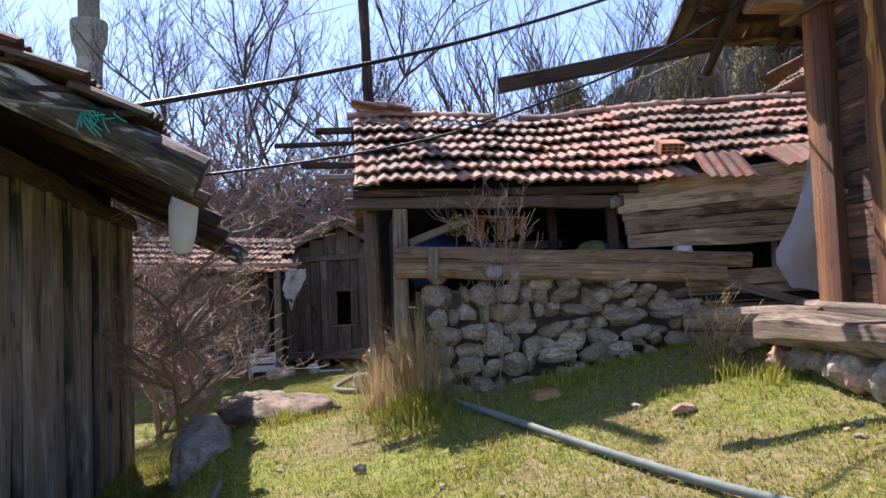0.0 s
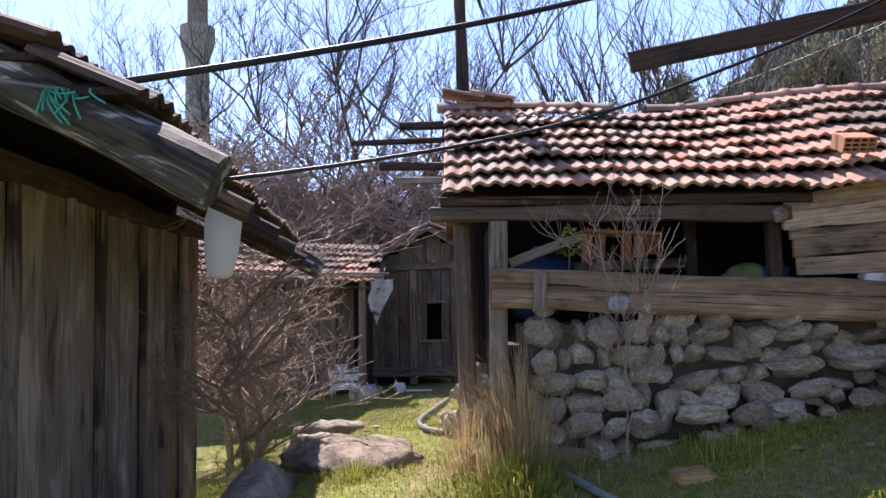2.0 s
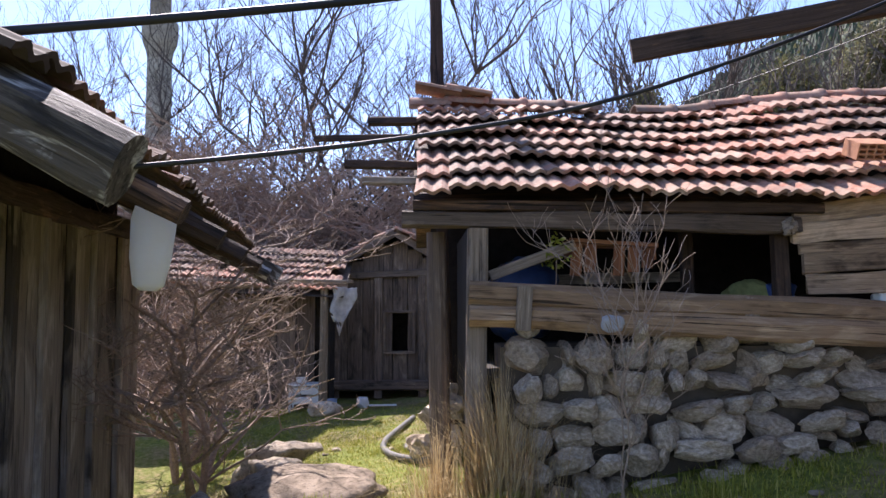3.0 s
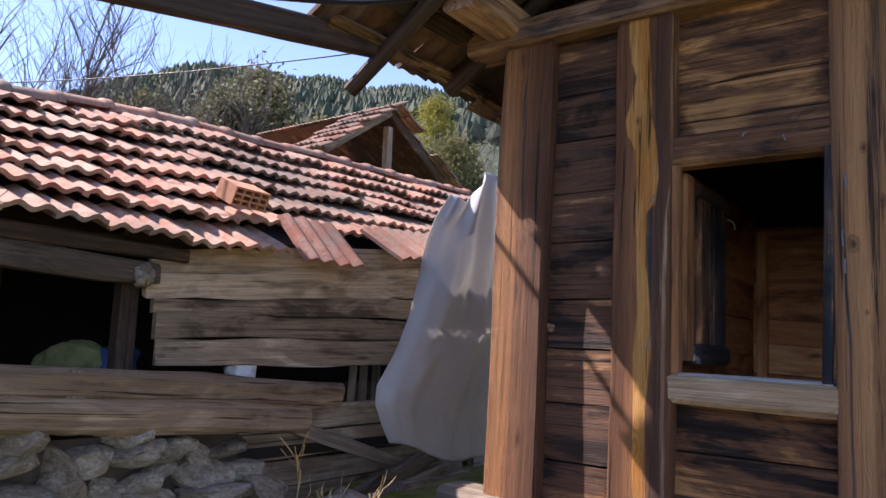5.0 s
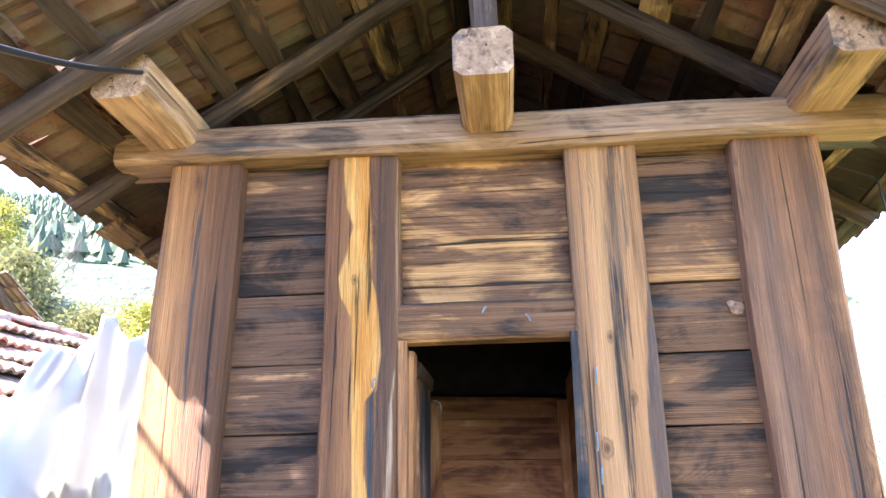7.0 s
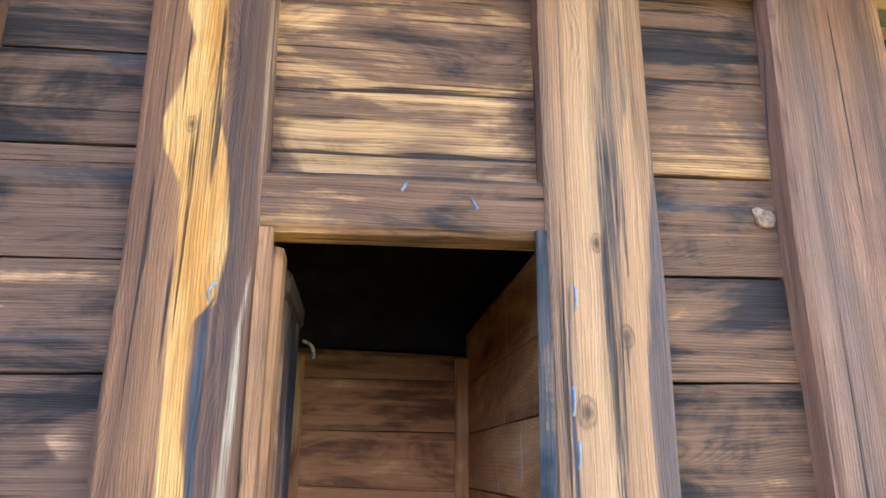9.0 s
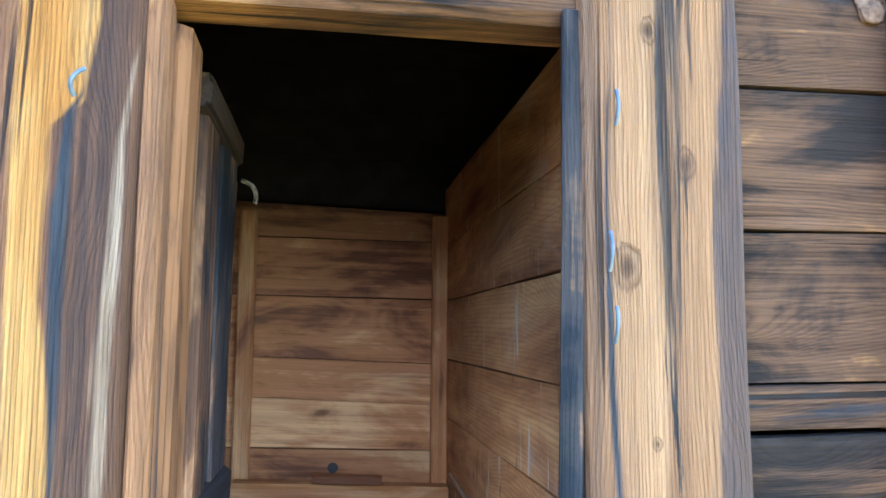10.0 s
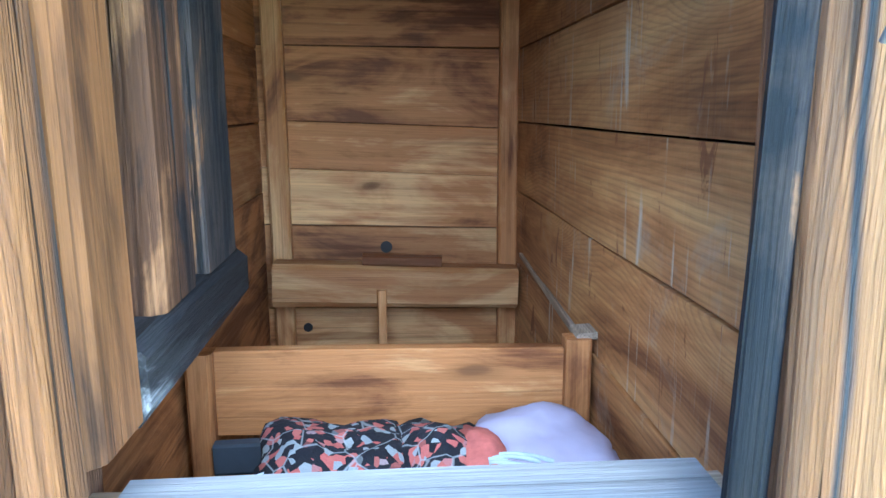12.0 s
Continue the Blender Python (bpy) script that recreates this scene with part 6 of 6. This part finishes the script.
for e, s in ((le, -1), (re_, 1)):
    dv = (e - pk).normalized()
    L = (e - pk).length + 0.3
    joined_tiles("roof_tiles", lambda c, r, dv=dv, s=s: slope_matrix(pk + Vector((0, -0.15 + (0.21 * c if s > 0 else 0.7 - 0.21 * c), 0.12)) + dv * (0.3 * r), (0, s, 0), dv), 18 if s > 0 else 5, int(L / 0.3) + 1, far_house, M_TILE_GREY, random.Random(3), 0.04 if s > 0 else 0.3)
    q = [pk + Vector((0, 0, 0.06)), e + Vector((0, 0, 0.06)), e + Vector((0, 3.8 if s > 0 else 1.0, 0.06)), pk + Vector((0, 3.8 if s > 0 else 1.0, 0.06))]
    b = bmesh.new()
    b.faces.new([b.verts.new(p) for p in q])
    part("roof_boarding", b, M_DARK, far_house)
b = bmesh.new()
bmesh.ops.create_cube(b, size=1.0, matrix=Matrix.LocRotScale((9.3, 13.2, 2.9), None, (4.0, 3.0, 3.0)))
part("wall", b, M_BRICK, far_house)
b = bmesh.new()
b.faces.new([b.verts.new(p) for p in ((7.2, 12.6, 4.4), (11.4, 12.6, 4.4), (9.0, 12.6, 5.65))])
part("gable_wall", b, M_POST, far_house, "bare orange brick gable")

# ---- vegetation ----


def branch_meshes(name, seed, h, spread=0.55, levels=5, trunk=0.09, lean=0.1, kids=(3, 4), base_count=1, twig=0.004, up=0.25, leader=0, split=1):
    """Two meshes: the trunk with its limbs, and the twigs. leader: how many limbs a straight trunk bears."""
    rb = random.Random(seed)
    store = (([], []), ([], []))

    def seg(a, b, r0, r1, sides, fine):
        verts, faces = store[fine]
        d = (b - a).normalized()
        u = d.orthogonal().normalized()
        w = d.cross(u)
        o = len(verts)
        for p, r in ((a, r0), (b, r1)):
            for k in range(sides):
                t = k / sides * math.tau
                verts.append(p + (u * math.cos(t) + w * math.sin(t)) * r)
        for k in range(sides):
            faces.append((o + k, o + (k + 1) % sides, o + sides + (k + 1) % sides, o + sides + k))

    def grow(p, d, length, r, level):
        n = 4 if level < 2 else 3
        if leader and level == 0:
            n = 9
        sides = 6 if level == 0 else (4 if level < 3 else 3)
        pts = [p]
        for i in range(n):
            d = (d + Vector((rb.gauss(0, 0.17), rb.gauss(0, 0.17), rb.gauss(up * (0.1 if leader and levels > 2 else 0.3), 0.10)))).normalized()
            q = pts[-1] + d * (length / n)
            f0, f1 = 1 - i / n * 0.55, 1 - (i + 1) / n * 0.55
            seg(pts[-1], q, max(twig, r * f0), max(twig, r * f1), sides, int(level > split))
            pts.append(q)
        if level >= levels:
            return
        count = leader if leader and level == 0 else rb.randint(*kids) + (2 if level == 0 else 0)
        for _ in range(count):
            i = rb.randint(3 if leader and level == 0 else 1, n)
            az = rb.uniform(0, math.tau)
            s = Vector((math.cos(az), math.sin(az), 0)) * spread
            dd = (d * 0.75 + s + Vector((0, 0, up))).normalized()
            long = rb.uniform(0.28, 0.5) * (1.25 - 0.6 * i / n) if leader and level == 0 else rb.uniform(0.5, 0.75)
            grow(pts[i], dd, length * long, r * rb.uniform(0.42, 0.6), level + 1)

    for _ in range(base_count):
        az = rb.uniform(0, math.tau)
        d0 = Vector((math.cos(az) * lean, math.sin(az) * lean, 1)).normalized()
        grow(Vector((0, 0, -0.1)), d0, h * (0.85 if leader else rb.uniform(0.4, 0.5)), trunk, 0)
    return [mesh_from(nm, *vf) for nm, vf in zip(("trunk", "crown"), store)]


def woody(name, meshes, mats, m, label, category, group=""):
    t = new(name)
    t.empty_display_size = 0.2
    for me, mt in zip(meshes, mats):
        o_ = obj(me.name.split(".")[0], me, mt, t)
        if o_.name.startswith("crown"):
            tagged(o_, kind="stuff")
    t.matrix_basis = m
    return tagged(t, label, category, group)


M_STALK = plain("bleached_stalk", (0.31, 0.23, 0.175), 0.9)
TREES = [branch_meshes("bare_tree", 100 + i, 8.5, 0.65, 4, 0.056, 0.08, (3, 4), 1, 0.0042, 0.32, 11) for i in range(5)]
SLIM = [branch_meshes("bare_tree", 200 + i, 9.5, 0.5, 3, 0.06, 0.05, (2, 4), 1, 0.0045, 0.5, 11) for i in range(3)]
BUSH = [branch_meshes("bare_bush", 300 + i, 2.6, 0.85, 5, 0.03, 0.7, (3, 3), 7, 0.0035, 0.05) for i in range(3)]
rt = random.Random(31)
spots = [(-9.5, 24, 0, 1.2), (-7.5, 20, 1, 1.0), (-12, 26, 2, 1.2), (-5.5, 22, 3, 1.1), (-3.2, 19, 4, 1.2), (-1.5, 23, 0, 1.3), (-0.4, 20, 1, 1.25), (1.6, 24, 2, 1.3),
         (-15, 30, 4, 1.4), (-10, 33, 1, 1.5), (-4, 30, 2, 1.4), (5, 27, 0, 1.2), (8.5, 30, 3, 1.4), (-18, 28, 0, 1.3)]
BARE = (M_BARK, M_BARK)
for x, y, k, s in spots:
    woody("bare_tree", TREES[k], BARE, Matrix.LocRotScale((x, y, height(x, y)), Euler((0, 0, rt.uniform(0, 6))), (s, s, s)), "leafless grey-brown tree with fine twigs", "tree", "bare trees behind the huts")
for i in range(26):
    x, y = rt.uniform(2.5, 18), rt.uniform(20, 33)
    s = rt.uniform(0.8, 1.15)
    woody("bare_tree", SLIM[i % 3], BARE, Matrix.LocRotScale((x, y, height(x, y)), Euler((0, 0, rt.uniform(0, 6))), (s, s, s)), "slim leafless young tree with upright branches", "tree", "slim trees behind the house")
for i in range(56):
    x, y = rt.uniform(-13, 4), rt.uniform(18.5, 25)
    s = rt.uniform(1.9, 3.2)
    woody("thicket_bush", BUSH[i % 3], (M_TWIG, M_TWIG), Matrix.LocRotScale((x, y, height(x, y)), Euler((0, 0, rt.uniform(0, 6))), (s, s, s)), "tangled leafless brown thicket bush", "bush", "thicket behind the huts")
woody("bare_shrub", branch_meshes("bare_shrub", 402, 4.0, 1.0, 5, 0.045, 0.4, (3, 3), 4, 0.0036, 0.08), (M_TWIG, M_TWIG), pose(-2.15, 8.95, height(-2.15, 8.95)), "tangled leafless brown shrub beside the boulders", "shrub")
woody("bare_shrub", branch_meshes("bare_shrub", 410, 3.0, 0.9, 5, 0.04, 0.6, (3, 4), 4, 0.004, 0.05), (M_TWIG, M_TWIG), pose(-2.9, 10.6, height(-2.9, 10.6)), "spreading leafless shrub before the low hut", "shrub")
woody("dry_weed", branch_meshes("dry_weed", 424, 1.62, 0.7, 3, 0.006, 0.2, (2, 3), 2, 0.0019, 0.28, 13), (M_STALK, M_STALK), pose(1.12, 5.92, height(1.12, 5.92)), "tall bleached dry weed before the stone wall", "weed")
woody("dry_weed", branch_meshes("dry_weed", 421, 0.9, 0.7, 3, 0.004, 0.6, (2, 3), 5, 0.0018, 0.2), (M_STRAW, M_STRAW), pose(2.75, 5.3, height(2.75, 5.3)), "thin dry weed stalks by the granary logs", "weed")


def blades(name, spots_, mat, label, cat):
    """Grass blades as one mesh: base, side, length, lean."""
    verts, faces = [], []
    for (x, y, L, w, az, bend) in spots_:
        z = height(x, y) - 0.005
        c, s = math.cos(az), math.sin(az)
        o = len(verts)
        px, py = -s * w, c * w
        verts += [(x - px, y - py, z), (x + px, y + py, z), (x + px * 0.7 + c * bend * 0.35, y + py * 0.7 + s * bend * 0.35, z + L * 0.62),
                  (x - px * 0.7 + c * bend * 0.35, y - py * 0.7 + s * bend * 0.35, z + L * 0.62), (x + c * bend, y + s * bend, z + L * max(0.45, 1 - 0.35 * (bend / L) ** 2))]
        faces += [(o, o + 1, o + 2, o + 3), (o + 3, o + 2, o + 4)]
    ob = obj(name, mesh_from(name, verts, faces), mat)
    return tagged(ob, label, cat, kind="stuff")


rgx = random.Random(5)
sp = []
while len(sp) < 110000:
    x, y = rgx.uniform(-3.0, 3.6), 2.2 + 11.5 * rgx.random() ** 1.3
    d = noise.noise((x * 0.9, y * 0.9, 4)) * 0.5 + noise.noise((x * 3, y * 3, 7)) * 0.4
    path = math.exp(-((x - (0.25 - 0.06 * (y - 4))) / 0.5) ** 2)
    if d - 0.26 * path < rgx.uniform(-0.75, 0.2):
        continue
    if y > 6.1 and x > 0.4:
        continue
    L = rgx.uniform(0.015, 0.055) * (1.6 if d > 0.2 else 1)
    sp.append((x, y, L, rgx.uniform(0.0018, 0.0042), rgx.uniform(0, math.tau), L * rgx.uniform(0.4, 1.5)))
blades("lawn_grass", sp, M_BLADE, "short bright spring grass", "grass")


def clump(cx, cy, n, rad, lmin, lmax, mat, label, seed, w=0.003):
    rc = random.Random(seed)
    out = []
    for _ in range(n):
        a, f = rc.uniform(0, math.tau), min(1.3, abs(rc.gauss(0, 0.55)))
        L = rc.uniform(lmin, lmax) * (1.1 - 0.5 * min(1, f))
        out.append((cx + rad * f * math.cos(a), cy + rad * f * math.sin(a), L, rc.uniform(w * 0.6, w), a + rc.gauss(0, 0.9), L * abs(rc.gauss(0.3 + 0.4 * f, 0.35))))
    return blades("grass_clump", out, mat, label, "grass clump")


clump(0.46, 6.02, 1000, 0.33, 0.25, 1.0, M_STRAW, "tall dry straw-coloured grass clump by the wall", 1)
clump(0.40, 5.72, 1700, 0.42, 0.05, 0.26, M_BLADE, "fresh green weeds under the dry grass", 2, 0.006)
clump(0.10, 6.3, 300, 0.25, 0.2, 0.7, M_STRAW, "dry straw grass by the house post", 3)
clump(2.62, 5.0, 300, 0.45, 0.04, 0.18, M_BLADE, "lush green weeds by the granary logs", 4, 0.005)
clump(2.75, 4.6, 250, 0.35, 0.04, 0.15, M_BLADE, "lush green weeds under the log", 5, 0.005)
clump(-1.9, 7.9, 1600, 0.8, 0.05, 0.16, M_BLADE, "bright lush grass in the lower patch", 6, 0.005)
clump(-0.75, 6.75, 500, 0.4, 0.04, 0.15, M_BLADE, "green weeds before the boulder", 7, 0.005)
clump(1.6, 5.75, 500, 0.7, 0.04, 0.16, M_BLADE, "weeds in the shade of the wall", 8, 0.004)
clump(2.9, 5.9, 120, 0.3, 0.1, 0.4, M_STRAW, "thin dry grass by the rubble", 9, 0.002)
clump(-0.2, 8.9, 300, 0.35, 0.03, 0.12, M_BLADE, "small weeds by the looped hose", 10, 0.004)


def crown_mesh(name, seed, h, rad, n, leaf, conic=True):
    rc = random.Random(seed)
    verts, faces = [], []
    cl = [(rc.uniform(0.12, 1.0), rc.uniform(0, math.tau), rc.uniform(0.3, 1.0)) for _ in range(60)]
    for i in range(n):
        f, az, q = cl[i % 60]
        env = (1 - f) ** 0.7 if conic else math.sqrt(max(0.05, 1 - (2 * f - 1) ** 2))
        c = Vector((math.cos(az) * rad * env * q, math.sin(az) * rad * env * q, h * f))
        p = c + Vector((rc.gauss(0, 1), rc.gauss(0, 1), rc.gauss(0, 0.7))) * rad * 0.17
        d = Vector((rc.gauss(0, 1), rc.gauss(0, 1), rc.gauss(0, 1))).normalized() * leaf
        e = d.orthogonal().normalized() * leaf * 0.5
        o = len(verts)
        verts += [p - d, p + e, p + d, p - e]
        faces.append((o, o + 1, o + 2, o + 3))
    return mesh_from(name, verts, faces)


sprig = thing("leafy_sprig", (0.88, 6.50, 1.88), "small green leafy sprig growing through the house front", "plant")
obj("leaves", crown_mesh("leaves", 530, 0.22, 0.10, 90, 0.022, False), M_BLADE, sprig, pose(0.88, 6.50, 1.93))
tube("stem", [(0.86, 6.50, 1.70), (0.89, 6.50, 1.85), (0.88, 6.50, 2.08)], 0.004, M_TWIG, sprig)

PINES = [crown_mesh("crown", 500 + i, 7.4, 2.7, 9000, 0.105) for i in range(2)]
ROUND = [crown_mesh("crown", 510 + i, 5, 2.0, 6500, 0.085, False) for i in range(2)]
trunkm = log_mesh("trunk", 6.0, 0.2, 0.08, 5)
for i, (x, y, s, kind) in enumerate(((19.5, 31, 1.4, 0), (22.0, 32, 1.5, 0), (25, 31, 1.25, 0), (17.5, 33, 1.1, 1), (24, 28, 1.0, 1), (20.5, 27.5, 1.15, 1), (27.5, 22.5, 1.0, 1), (25, 19.5, 0.9, 1), (30, 26, 1.2, 0), (31, 20, 1.2, 1), (22, 15.5, 0.9, 1), (14, 34, 1.0, 0))):
    t = thing("evergreen_tree", (x, y, height(x, y)), "dense dark evergreen tree on the slope" if kind == 0 else "yellow-green leafy tree on the slope", "tree", "trees on the slope")
    m = Matrix.LocRotScale((x, y, height(x, y) + (0.5 if kind == 0 else 1.2)), Euler((0, 0, i)), (s, s, s))
    obj("crown", (PINES if kind == 0 else ROUND)[i % 2], M_PINE if kind == 0 else M_OLIVE, t, m)
    obj("trunk", trunkm, M_BARK, t, Matrix.LocRotScale((x, y, height(x, y) - 0.2), Euler((0, -math.pi / 2, 0)), (s, s, s)))

for i in range(34):
    az, d = radians(rt.uniform(12, 66)), rt.uniform(36, 62)
    x, y = d * math.sin(az), d * math.cos(az)
    s = rt.uniform(0.7, 1.3)
    kind = i % 3
    if kind == 2:
        woody("bare_tree", TREES[i % 5], BARE, Matrix.LocRotScale((x, y, height(x, y)), Euler((0, 0, i)), (s, s, s)), "leafless grey-brown tree on the slope", "tree", "bare trees on the slope")
        continue
    t = thing("evergreen_tree", (x, y, height(x, y)), "dark evergreen tree on the slope" if kind == 0 else "olive-green leafy tree on the slope", "tree", "trees on the slope")
    obj("crown", (PINES if kind == 0 else ROUND)[i % 2], None, t, Matrix.LocRotScale((x, y, height(x, y) + 0.5), Euler((0, 0, i)), (s, s, s)))
    obj("trunk", trunkm, None, t, Matrix.LocRotScale((x, y, height(x, y) - 0.2), Euler((0, -math.pi / 2, 0)), (s, s, s)))

for i in range(44):
    az, d = radians(rt.uniform(10, 68)), rt.uniform(25, 52)
    x, y = d * math.sin(az), d * math.cos(az)
    s = rt.uniform(1.5, 2.6)
    woody("slope_bush", BUSH[i % 3], (M_TWIG, M_TWIG), Matrix.LocRotScale((x, y, height(x, y)), Euler((0, 0, i)), (s, s, s)), "leafless brown bush on the slope", "bush", "bushes on the slope")
